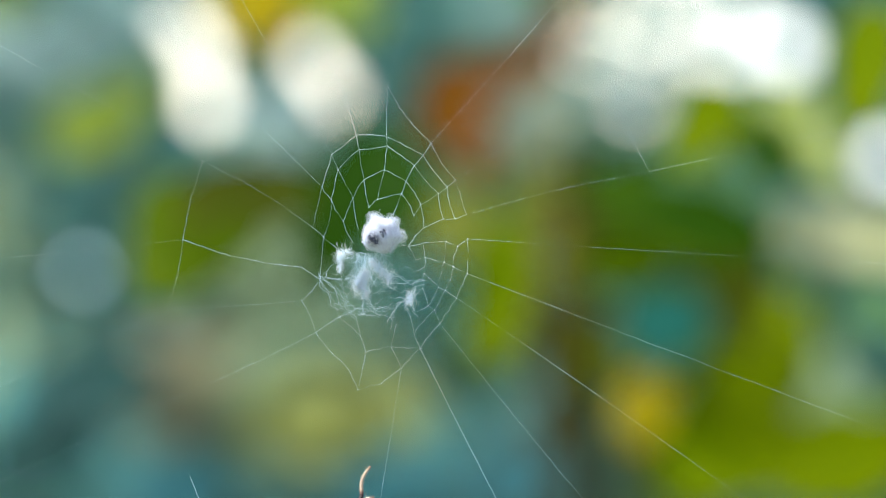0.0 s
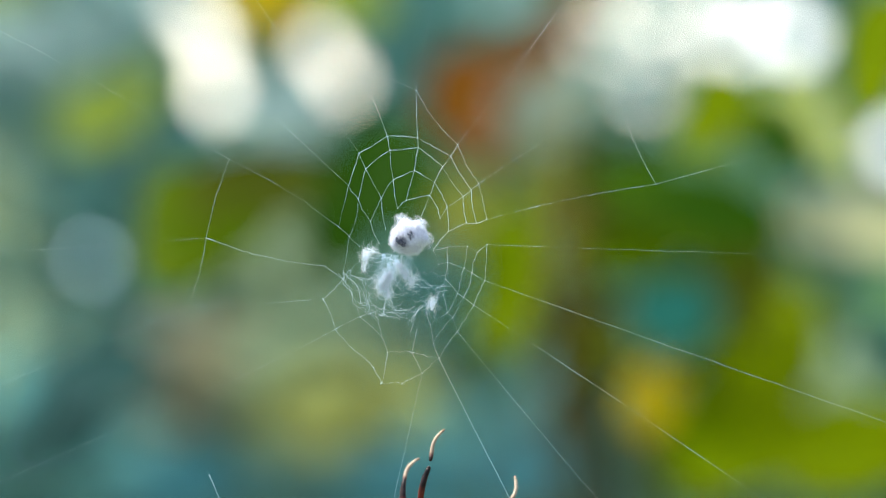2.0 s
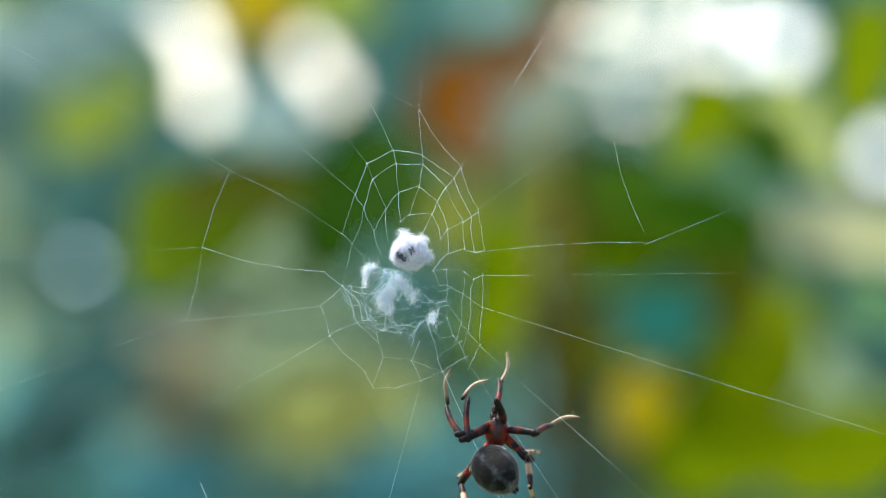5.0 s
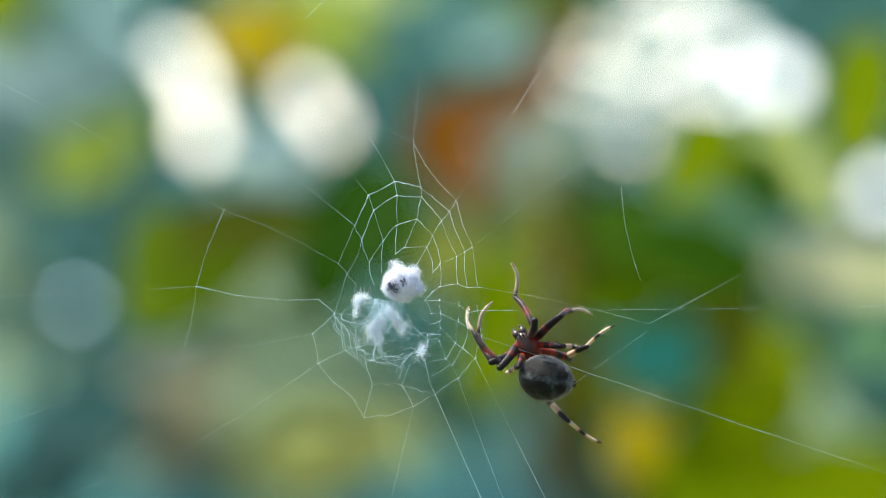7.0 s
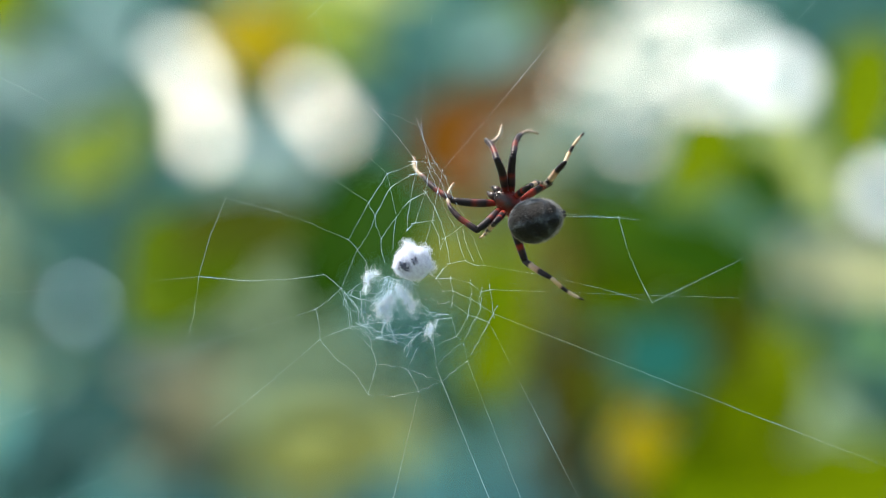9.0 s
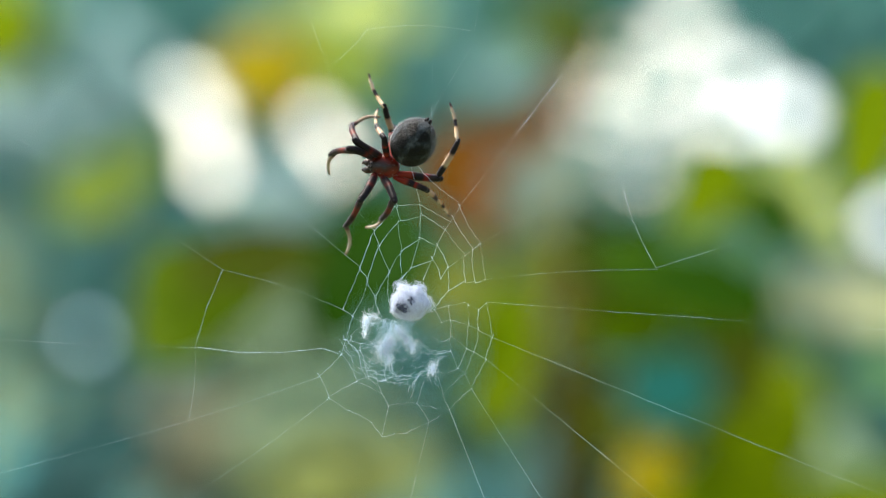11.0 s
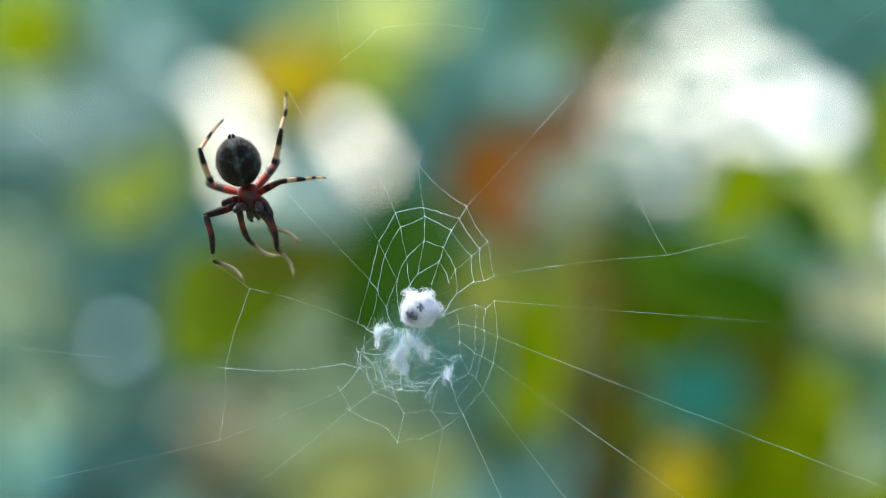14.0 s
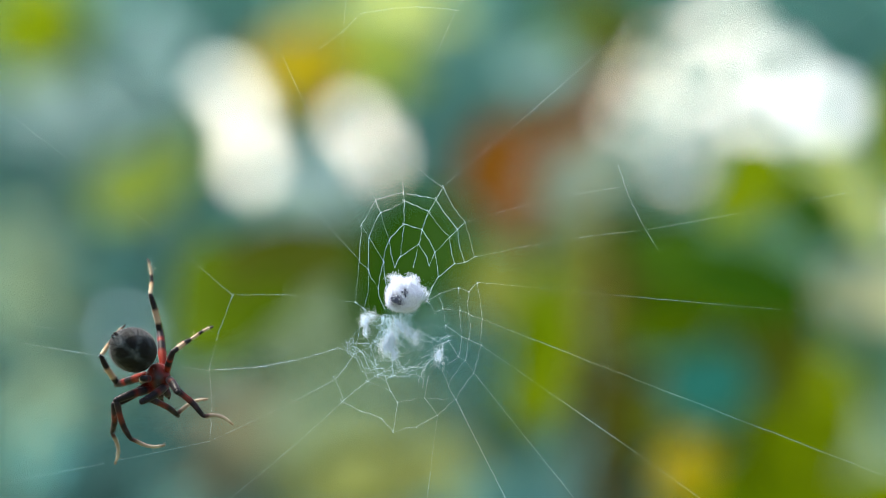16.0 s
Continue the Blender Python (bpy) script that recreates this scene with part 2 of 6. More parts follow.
# ---- ground and far foliage ----
def build_ground():
    verts, faces, n = [], [], 40
    for i in range(n + 1):
        for j in range(n + 1):
            x, y = (i / n * 2 - 1), (j / n * 2 - 1)
            x, y = math.copysign(abs(x) ** 2.2, x) * 400, math.copysign(abs(y) ** 2.2, y) * 400
            verts.append((x, y, 0.06 * noise.noise((x * 0.3, y * 0.3, 0))))
    for i in range(n):
        for j in range(n):
            a = i * (n + 1) + j
            faces.append((a, a + n + 1, a + n + 2, a + 1))
    tagged(new("ground", mesh_of("ground", verts, faces, SOIL)), "grassy ground running out to the horizon", "ground", kind="structure")


LEAF_OUTLINE = ((0.0, 0.03), (0.12, 0.17), (0.32, 0.27), (0.55, 0.25), (0.78, 0.14), (1.0, 0.0))


def leaf_mesh(name, material, broad=1.0, curl=0.15):
    """A blade one metre long along x, folded on its midrib and bent down towards the tip."""
    verts, faces = [], []
    for x, w in LEAF_OUTLINE:
        z = -curl * x * x
        verts += [(x, -w * broad, z + w * 0.25), (x, 0, z), (x, w * broad, z + w * 0.25)]
    for i in range(len(LEAF_OUTLINE) - 1):
        a = 3 * i
        faces += [(a, a + 1, a + 4, a + 3), (a + 1, a + 2, a + 5, a + 4)]
    return mesh_of(name, verts, faces, material)


def leafy_spray(label, material, u, v, d, half_u, half_v, tilt, count, leaf_mm, seed, broad=1.0, flat=0.5):
    """A twig with leaves, its middle at u, v, d; the leaves fill an oval half_u by half_v, turned by tilt degrees."""
    rng = random.Random(seed)
    thing = new("shrub")
    thing.location = away(u, v, d)
    foot = -thing.location.z
    side = rng.uniform(-0.15, 0.15)
    stem = Shape()
    stem.tube([(side * (1 - f) + 0.02 * math.sin(7 * f), 0.06 + 0.05 * (1 - f), foot * (1 - f)) for f in (0, 0.2, 0.4, 0.6, 0.8, 1.0)],
              [0.003, 0.0028, 0.0025, 0.0022, 0.002, 0.0016], 6)
    part("stem", stem.done("stem", TWIG), thing)
    ca, sa = math.cos(radians(tilt)), math.sin(radians(tilt))
    k = d / 1000
    twig = Shape()
    stem = [Vector(((ca * s * half_u) * k, 0.03 + 0.02 * math.sin(3 * s), (sa * s * half_u) * k)) for s in (-1.1, -0.6, 0, 0.5, 0.95)]
    twig.tube(stem, [0.002, 0.0019, 0.0017, 0.0014, 0.001], 6)
    part("twig", twig.done("twig", TWIG), thing)
    blade = leaf_mesh("leaf", material, broad)
    for i in range(count):
        r, a = math.sqrt((i + 0.5) / count), i * 2.39996 + rng.uniform(-0.3, 0.3)
        s, w = r * math.cos(a), r * math.sin(a)
        x, z = (ca * s * half_u - sa * w * half_v) * k, (sa * s * half_u + ca * w * half_v) * k
        size = leaf_mm / 1000 * rng.uniform(0.8, 1.2)
        leaf = part("leaf", blade, thing)
        turn = Matrix.Rotation(radians(tilt) + rng.uniform(-0.7, 0.7) + (math.pi if rng.random() < 0.4 else 0), 4, "Y").inverted()
        face = Matrix.Rotation(radians(-122) + rng.uniform(-flat, flat), 4, "X") @ Matrix.Rotation(rng.uniform(-flat, flat), 4, "Y")
        m = Matrix.Translation((x, rng.uniform(-0.04, 0.04), z)) @ turn @ face @ Matrix.Scale(size, 4) @ Matrix.Translation((-0.5, 0, 0))
        leaf.matrix_local = m
    tagged(thing, label, "shrub", group="shrubs behind the web")
    return thing


def broad_blade(name, material, seed):
    """A heart-shaped blade, two metres long and wide, in the x-z plane round its middle: veins sunk, rim wavy, tip along x."""
    rng = random.Random(seed)
    ph = rng.uniform(0, 6)
    verts, faces, n, rings = [(0, 0.0, 0)], [], 40, 4
    for k in range(1, rings + 1):
        f = k / rings
        for i in range(n):
            a = 2 * math.pi * i / n
            r = 1.0 + 0.10 * math.cos(a) - 0.16 * math.exp(-((abs(a - math.pi)) / 0.45) ** 2) + 0.035 * math.sin(9 * a + ph) + 0.05 * noise.noise((math.cos(a) * 2, math.sin(a) * 2, ph))
            x, z = f * r * math.cos(a), f * r * math.sin(a)
            sunk = 0.05 * f * abs(math.sin(3.5 * a)) + 0.16 * abs(z) - 0.10 * f * f
            verts.append((x, -sunk + 0.04 * noise.noise((x * 2, z * 2, ph)), z))
    for i in range(n):
        faces.append((0, 1 + i, 1 + (i + 1) % n))
        for k in range(rings - 1):
            a, b = 1 + k * n + i, 1 + k * n + (i + 1) % n
            faces.append((a, a + n, b + n, b))
    return mesh_of(name, verts, faces, material)


def broadleaf_plant(label, material, d, leaves, seed):
    """A thin-stemmed plant with a few broad leaves, each at u, v with its half length, half width and turn in degrees."""
    rng = random.Random(seed)
    thing = new("broadleaf_plant")
    u0, v0 = leaves[0][:2]
    thing.location = away(u0, v0, d)
    stem = Shape()
    foot, lean = -thing.location.z, rng.uniform(-0.08, 0.08)
    stem.tube([(lean * (1 - f) + 0.015 * math.sin(6 * f + seed), 0.08 + 0.75 * (1 - f) ** 0.6, foot * (1 - f)) for f in (0, 0.2, 0.4, 0.6, 0.8, 0.93, 1.0)],
              [0.0022, 0.002, 0.0018, 0.0016, 0.0013, 0.001, 0.0008], 6)
    part("stem", stem.done("stem", TWIG), thing)
    k = d / 1000
    for i, (u, v, half_u, half_v, turn) in enumerate(leaves):
        at = Vector(((u - u0) * k, -0.02 * i, (v - v0) * k))
        stalk = Shape()
        stalk.tube([(0, 0.08, 0), at.lerp(Vector((0, 0.08, 0)), 0.5) + Vector((0, 0.03, 0.01)), at + Vector((0, 0.006, 0))], [0.0008, 0.0007, 0.0006], 5)
        part("stalk", stalk.done("stalk", TWIG), thing)
        blade = broad_blade("leaf", material, seed * 10 + i)
        back = rng.uniform(0.45, 0.7)
        blade.transform(Matrix.Rotation(-back, 4, "X") @ Matrix.Diagonal((k, k, k / math.cos(back), 1)) @ Matrix.Rotation(radians(-turn), 4, "Y")
                        @ Matrix.Diagonal((half_u * 1.04, min(half_u, half_v), half_v * 1.04, 1)))
        part("leaf", blade, thing).location = at
    tagged(thing, label, "plant", group="broad-leaved plants behind the web")
    return thing


# gaps in the far foliage, through which the glowing backdrop shows: middle, half sizes, turn
GAPS_WEST = (
    (-125.3, 108.7, 9.5, 3.6, -25), (-117.7, 93.8, 7.5, 4.2, -60), (-113.3, 72.0, 11, 5.2, -83), (-62.4, 90.3, 7.6, 5.2, -50), (-52.6, 75.6, 7.4, 5.6, -65), (-173.0, -10.0, 4.7, 4.7, 0),
)
GAPS_EAST = (
    (163.8, 97.9, 8.4, 8.4, 0), (142.6, 114.1, 7.5, 6, 0), (126.3, 119.6, 5, 4, 0), (74.8, 109.8, 6.0, 5.0, 0), (93.8, 106.0, 4.8, 4.4, 20), (81.6, 91.1, 5.4, 4.8, 0),
    (110.1, 108.7, 5.0, 4.6, 0), (103.3, 89.7, 3.6, 3.6, 0), (122.3, 97.8, 4.8, 4.0, 0), (129.0, 88.5, 3.8, 3.6, 0), (141.3, 92.5, 5.0, 4.2, 0), (66.7, 93.5, 4.2, 4.0, 0),
    (92.7, 69.8, 5.4, 5.4, 0), (112.8, 138.5, 14, 4, 0), (80.0, 126.0, 4.2, 3.8, 0), (98.0, 123.0, 3.8, 3.6, 0), (214.2, 44.7, 7.0, 7.2, 0),
)
TURNS = [(u, v, a, b, math.cos(radians(turn)), math.sin(radians(turn)), max(a, b)) for u, v, a, b, turn in GAPS_WEST + GAPS_EAST]


def in_gap(u, v):
    for gu, gv, a, b, c, s, r in TURNS:
        x, y = u - gu, v - gv
        if abs(x) < r and abs(y) < r and ((c * x + s * y) / a) ** 2 + ((c * y - s * x) / b) ** 2 < 1:
            return True
    return False


def far_foliage():
    rng = random.Random(5)
    verts, faces = [], []
    for i in range(86000):
        if i < 44000:
            u, v, d = rng.uniform(-300, 300), rng.uniform(-180, 215), rng.uniform(3.6, 4.6)
        else:
            u, v, d = rng.uniform(-560, 560), rng.uniform(-400, 420), rng.uniform(3.4, 5.2)
            bulge = 60 * noise.noise((u * 0.012, v * 0.012, d)) + 30 * noise.noise((u * 0.04, v * 0.04, d))
            if (u / (480 + bulge)) ** 2 + (max(v, 0) / (330 + bulge)) ** 2 + ((d - 4.3) / 0.9) ** 2 > 1 or 1.5 + v * d / 1000 < 0.02:
                continue
        long, wide = rng.uniform(12, 18), rng.uniform(7, 10)
        a = rng.uniform(0, 2 * math.pi)
        ca, sa = math.cos(a), math.sin(a)
        if any(in_gap(u + ca * f * long, v + sa * f * long) for f in (-0.5, -0.25, 0, 0.25, 0.5)) or in_gap(u - sa * wide * 0.4, v + ca * wide * 0.4) or in_gap(u + sa * wide * 0.4, v - ca * wide * 0.4):
            continue
        c = away(u, v, d)
        e1 = Vector((ca, rng.uniform(-0.4, 0.4) + 0.6 * sa, sa)) * long * d / 2000
        e2 = Vector((-sa, rng.uniform(-0.4, 0.4) + 0.6 * ca, ca)) * wide * d / 2000
        k = len(verts)
        verts += [c - e1, c - e2, c + e1, c + e2 + Vector((0, 0.01, 0))]
        faces += [(k, k + 1, k + 2), (k, k + 2, k + 3)]
    ob = new("far_foliage", mesh_of("far_foliage", verts, faces, TEAL))
    tagged(ob, "distant blue-green foliage with bright sky gaps", "foliage", kind="stuff")


def thicket_tree(u, seed):
    """One of the trees whose crowns make up the far foliage: trunk and limbs among the leaves."""
    rng = random.Random(seed)
    tree = new("thicket_tree")
    tree.location = (u * 4.5 / 1000, 4.5 + rng.uniform(-0.1, 0.2), 0)
    trunk = Shape()
    pts = [Vector((0.05 * noise.noise((f * 3, seed, 0)), 0.05 * noise.noise((f * 3, seed, 4)), 2.5 * f)) for f in (0, 0.15, 0.3, 0.45, 0.6, 0.75, 0.9, 1.0)]
    trunk.tube(pts, [0.06, 0.045, 0.04, 0.036, 0.03, 0.024, 0.016, 0.008], 9)
    part("trunk", trunk.done("trunk", BARK), tree)
    for k in range(4):
        p, a = pts[2 + k], seed + k * 2.4
        limb = Shape()
        limb.tube([p, p + Vector((0.10 * math.cos(a), 0.08 * math.sin(a), 0.16)), p + Vector((0.16 * math.cos(a), 0.14 * math.sin(a), 0.42))], [0.018, 0.012, 0.004], 7)
        part("limb", limb.done("limb", BARK), tree)
    tagged(tree, "thin tree standing inside the far thicket", "tree", group="trees of the far thicket")


def bright_haze():
    """A glowing sheet added far behind the foliage, in place of the bright sky."""
    m, nodes, links = nodes_of("backdrop_glow_sheet")
    nodes.remove(nodes["Principled BSDF"])
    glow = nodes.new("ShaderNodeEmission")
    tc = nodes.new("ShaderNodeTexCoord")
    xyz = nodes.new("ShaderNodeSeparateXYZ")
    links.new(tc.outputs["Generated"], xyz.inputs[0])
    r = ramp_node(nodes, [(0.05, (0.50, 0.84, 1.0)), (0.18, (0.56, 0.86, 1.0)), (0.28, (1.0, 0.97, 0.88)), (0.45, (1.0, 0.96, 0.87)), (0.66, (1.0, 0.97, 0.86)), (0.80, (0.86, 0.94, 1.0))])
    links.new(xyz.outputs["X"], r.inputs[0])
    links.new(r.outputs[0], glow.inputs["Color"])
    glow.inputs["Strength"].default_value = BACKDROP_GLOW
    links.new(glow.outputs[0], nodes["Material Output"].inputs["Surface"])
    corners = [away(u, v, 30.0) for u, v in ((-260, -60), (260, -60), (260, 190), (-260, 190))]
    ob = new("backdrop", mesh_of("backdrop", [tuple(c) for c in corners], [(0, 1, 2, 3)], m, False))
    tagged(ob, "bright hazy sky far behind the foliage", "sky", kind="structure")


def slender_tree():
    tree = new("slender_tree")
    tree.location = (away(59.4, 0.0, 1.9).x, 1.9, 0)

    def limb(name, start, end, r0, r1, seed):
        s = Shape()
        start, end = Vector(start), Vector(end)
        n = 12
        pts = [start.lerp(end, i / n) + Vector((noise.noise((i * 0.5, seed, 0)), noise.noise((i * 0.5, seed, 5)), 0)) * 0.02 for i in range(n + 1)]
        s.tube(pts, [r0 + (r1 - r0) * i / n + 0.004 * noise.noise((i * 0.9, seed, 9)) for i in range(n + 1)], 12)
        part(name, s.done(name, BARK), tree)

    limb("trunk", (-0.02, 0, 0), (0.0, 0, 1.55), 0.030, 0.023, 1)
    limb("limb", (0.0, 0, 1.54), (-0.01, 0.3, 2.2), 0.009, 0.004, 2)
    limb("limb", (0.0, 0, 1.5), (-0.08, 0.1, 1.72), 0.012, 0.005, 4)
    tagged(tree, "slender tree with dark olive-brown bark", "tree")


BACKDROP_GLOW = 1.42
build_ground()
far_foliage()
for place, seed in ((-330, 1), (-225, 2), (-12, 3), (28, 4), (262, 5), (360, 6)):
    thicket_tree(place, seed)
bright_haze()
slender_tree()
BROWNLEAF = leaf_material("brown_leaf", (0.1115, 0.04356, 0.00968), (0.1973, 0.08712, 0.0242))
OLIVE = leaf_material("olive_leaf", (0.03936, 0.07956, 0.00056), (0.07544, 0.1326, 0.00112))
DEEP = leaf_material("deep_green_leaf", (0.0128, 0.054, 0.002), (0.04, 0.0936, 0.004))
LIME = leaf_material("lime_leaf", (0.16, 0.24, 0.003), (0.28, 0.37, 0.006))
SAGE = leaf_material("sage_leaf", (0.168, 0.258, 0.1722), (0.272, 0.3698, 0.246))
PALE = leaf_material("pale_leaf", (0.28, 0.36, 0.10), (0.42, 0.50, 0.18))
RUST = leaf_material("rust_leaf", (0.1252, 0.04567, 0.001094), (0.227, 0.08785, 0.001822))
DUSK = leaf_material("withered_leaf", (0.18, 0.182, 0.117), (0.276, 0.26, 0.182))
GOLD = leaf_material("golden_leaf", (0.2625, 0.205, 0.0024), (0.399, 0.3353, 0.0096))
DUN = leaf_material("dun_leaf", (0.17, 0.21, 0.07), (0.27, 0.31, 0.11))
MIST = leaf_material("silvery_leaf", (0.18, 0.2964, 0.312), (0.27, 0.39, 0.4056))
JADE = leaf_material("blue_green_leaf", (0.0468, 0.189, 0.2093), (0.117, 0.3105, 0.3307))
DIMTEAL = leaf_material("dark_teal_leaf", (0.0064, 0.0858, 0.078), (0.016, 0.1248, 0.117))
MOSS = leaf_material("dull_olive_leaf", (0.1235, 0.194, 0.0275), (0.19, 0.2619, 0.0385))
OLIVELIME = leaf_material("olive_lime_leaf", (0.092, 0.1518, 0.0009), (0.1472, 0.2116, 0.0027))
GREYGREEN = leaf_material("grey_green_leaf", (0.05, 0.15, 0.07), (0.10, 0.21, 0.11))
STRAW = leaf_material("straw_leaf", (0.357, 0.3901, 0.2288), (0.459, 0.4855, 0.3328))
SILVER = leaf_material("pale_blue_green_leaf", (0.124, 0.2448, 0.2448), (0.186, 0.3128, 0.3128))
ASHEN = leaf_material("ashen_leaf", (0.192, 0.248, 0.2), (0.272, 0.328, 0.264))
DIMDUN = leaf_material("dim_dun_leaf", (0.11, 0.14, 0.025), (0.17, 0.20, 0.04))
# The blue-green leaf at a quarter strength: shade mixed into its colour.
SHADED_JADE = leaf_material("shade_toned_blue_green_leaf", (0.012, 0.050, 0.052), (0.025, 0.08, 0.082))
# Deep green darkened further, so that shade sits in the leaf colour.
PAINTED_SHADE = leaf_material("shade_painted_green_leaf", (0.010, 0.045, 0.002), (0.026, 0.080, 0.004))
BLUETEAL = leaf_material("blue_leaf", (0.022, 0.11, 0.15), (0.04, 0.16, 0.21))
# Umber leaf colour; on one olive leaf it stands for painted shade.
UMBER_AND_SHADE = leaf_material("umber_and_shade_leaf", (0.04, 0.06, 0.003), (0.075, 0.095, 0.008))
broadleaf_plant("broad olive green leaves, one over another", OLIVE, 0.80, [(-135.3, 4.3, 19.5, 30.4, 4), (-119.0, -2.4, 20.3, 17.6, 50), (-102.8, 2.4, 21.1, 11.4, 28)], 1)
broadleaf_plant("broad deep green leaf in shade", PAINTED_SHADE, 0.85, [(-33.1, 26.8, 31.2, 27.1, 72), (-60.2, 25.2, 17.9, 13.0, 20), (-50.4, 2.4, 19.5, 14.9, 70)], 2)
broadleaf_plant("dull olive leaves against pale foliage", MOSS, 1.30, [(-171.9, 58.6, 24.9, 16.8, 22), (-146.1, 69.4, 16.8, 10.3, 75)], 3)
broadleaf_plant("upright olive-lime leaves lit from above", OLIVELIME, 0.85, [(27.4, -18.7, 31.2, 15.7, 85), (22.0, -40.4, 16.3, 12.2, 60)], 4)
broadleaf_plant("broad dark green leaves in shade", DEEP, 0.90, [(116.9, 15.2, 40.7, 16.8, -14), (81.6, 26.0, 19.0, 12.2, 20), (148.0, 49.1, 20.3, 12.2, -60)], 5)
broadleaf_plant("dull blue-green leaf over the dark ones", GREYGREEN, 0.95, [(126.4, 33.4, 29.8, 8.1, -8)], 6)
broadleaf_plant("olive leaves in half shade", OLIVE, 0.90, [(84.3, -9.2, 20.3, 12.2, -5)], 7)
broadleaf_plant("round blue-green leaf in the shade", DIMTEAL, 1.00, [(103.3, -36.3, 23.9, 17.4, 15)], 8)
broadleaf_plant("pale straw-coloured leaves in light", STRAW, 0.85, [(190.1, 7.0, 39.3, 14.9, -6), (210.4, 3.0, 21.7, 14.9, 0)], 9)
broadleaf_plant("dark olive-brown leaves in shade", UMBER_AND_SHADE, 1.00, [(141.3, -16.0, 23.0, 16.8, 80), (137.2, -37.7, 13.6, 10.8, 60)], 10)
broadleaf_plant("dark blue-green leaf near the undergrowth", GREYGREEN, 1.00, [(206.3, -28.2, 19.0, 13.6, -30)], 11)
broadleaf_plant("lime green leaf beside bright sky", OLIVELIME, 0.80, [(203.6, 89.8, 31.2, 16.8, 72), (194.1, 68.1, 16.3, 11.4, 60)], 12)
broadleaf_plant("pale yellow-green leaves in light", PALE, 0.90, [(171.1, 55.9, 28.5, 10.8, -52), (161.6, 70.8, 12.2, 8.1, -30)], 13)
broadleaf_plant("olive-lime leaves below the bright sky", OLIVELIME, 0.85, [(127.7, 64.0, 19.5, 16.8, 50), (115.5, 50.4, 14.9, 12.2, 20)], 14)
broadleaf_plant("rust-brown dead leaf hanging on", RUST, 1.1, [(3.0, 66.7, 24.9, 15.7, 76)], 15)
broadleaf_plant("withered brown leaves along a branch", BROWNLEAF, 1.10, [(40.9, 89.8, 25.8, 9.2, 40), (17.9, 76.2, 16.3, 9.8, 20), (54.5, 104.7, 16.3, 6.5, 62), (13.8, 45.0, 13.6, 9.2, 70)], 16)
broadleaf_plant("golden autumn leaf with a brown edge", GOLD, 1.10, [(94.9, -79.7, 17.4, 11.4, 66)], 17)
broadleaf_plant("golden yellow leaves among green ones", GOLD, 1.20, [(-93.3, 119.0, 25.8, 16.8, -8), (-85.1, 107.4, 17.9, 11.4, 60)], 18)
broadleaf_plant("dark brown-green leaf between sky gaps", UMBER_AND_SHADE, 1.20, [(-86.2, 92.5, 15.7, 7.6, 80)], 19)
broadleaf_plant("lime leaves beside golden ones", LIME, 1.40, [(-54.0, 118.2, 23.0, 9.8, -22)], 20)
broadleaf_plant("olive-lime leaves of the undergrowth", OLIVELIME, 1.00, [(150.8, -56.7, 35.2, 24.4, 65), (131.8, -97.3, 36.6, 21.7, 20), (177.9, -97.3, 35.2, 21.7, 10)], 21)
broadleaf_plant("dark olive leaf in shade under lighter ones", UMBER_AND_SHADE, 0.78, [(-102.8, 24.1, 32.0, 16.8, 10), (-81.1, 24.1, 19.0, 14.1, 30)], 31)
broadleaf_plant("dark olive leaves beside the slender tree", UMBER_AND_SHADE, 1.2, [(75.4, -54.0, 20.3, 13.0, 80)], 32)
broadleaf_plant("silvery blue-green leaf high up", SILVER, 1.5, [(26.0, 116.3, 20.3, 11.4, 10)], 33)
broadleaf_plant("pale grey-green leaves beside the rusty one", ASHEN, 1.5, [(43.7, 55.9, 19.0, 11.4, 85), (55.9, 70.8, 12.2, 9.8, 40)], 34)
broadleaf_plant("dun olive leaves close behind the web", DIMDUN, 1.1, [(4.3, 11.1, 21.7, 14.1, 70), (40.9, 20.6, 19.0, 12.2, 80)], 35)
broadleaf_plant("dark blue-green leaves low in the shade", SHADED_JADE, 1.6, [(-173.3, -67.5, 33.9, 20.3, 10), (-193.6, -97.3, 29.8, 19.0, 15)], 36)
broadleaf_plant("pale sage leaf among the undergrowth", ASHEN, 1.5, [(164.9, -81.6, 21.7, 11.4, -30)], 37)
broadleaf_plant("blue-green leaves close to the ground", BLUETEAL, 1.6, [(-25.5, -115.2, 40.7, 10.8, 0), (28.7, -112.5, 23.0, 13.0, 10), (-129.9, -115.8, 31.2, 10.8, 0)], 38)
leafy_spray("olive green leaves lower down", OLIVE, 26.0, -40.4, 1.8, 20, 13, 80, 18, 50, 6)
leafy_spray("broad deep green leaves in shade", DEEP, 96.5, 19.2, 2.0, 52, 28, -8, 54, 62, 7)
leafy_spray("olive green leaves in half shade", OLIVE, 88.4, -7.9, 1.8, 22, 9, 0, 22, 48, 9)
leafy_spray("olive green leaves of the undergrowth", OLIVE, 142.6, -59.4, 1.7, 34, 40, 60, 54, 62, 14)
leafy_spray("olive leaves low down", OLIVE, 131.8, -101.4, 1.6, 30, 20, 20, 30, 60, 15)
leafy_spray("olive leaves at the undergrowth's edge", OLIVE, 188.7, -94.6, 1.6, 40, 24, 0, 40, 62, 16)
leafy_spray("sage leaves in soft light", SAGE, 177.9, -67.5, 1.5, 14, 9, 0, 7, 44, 17)
leafy_spray("soft sage grey-green leaves", SAGE, -79.7, -5.2, 2.4, 34, 40, 80, 47, 70, 24)
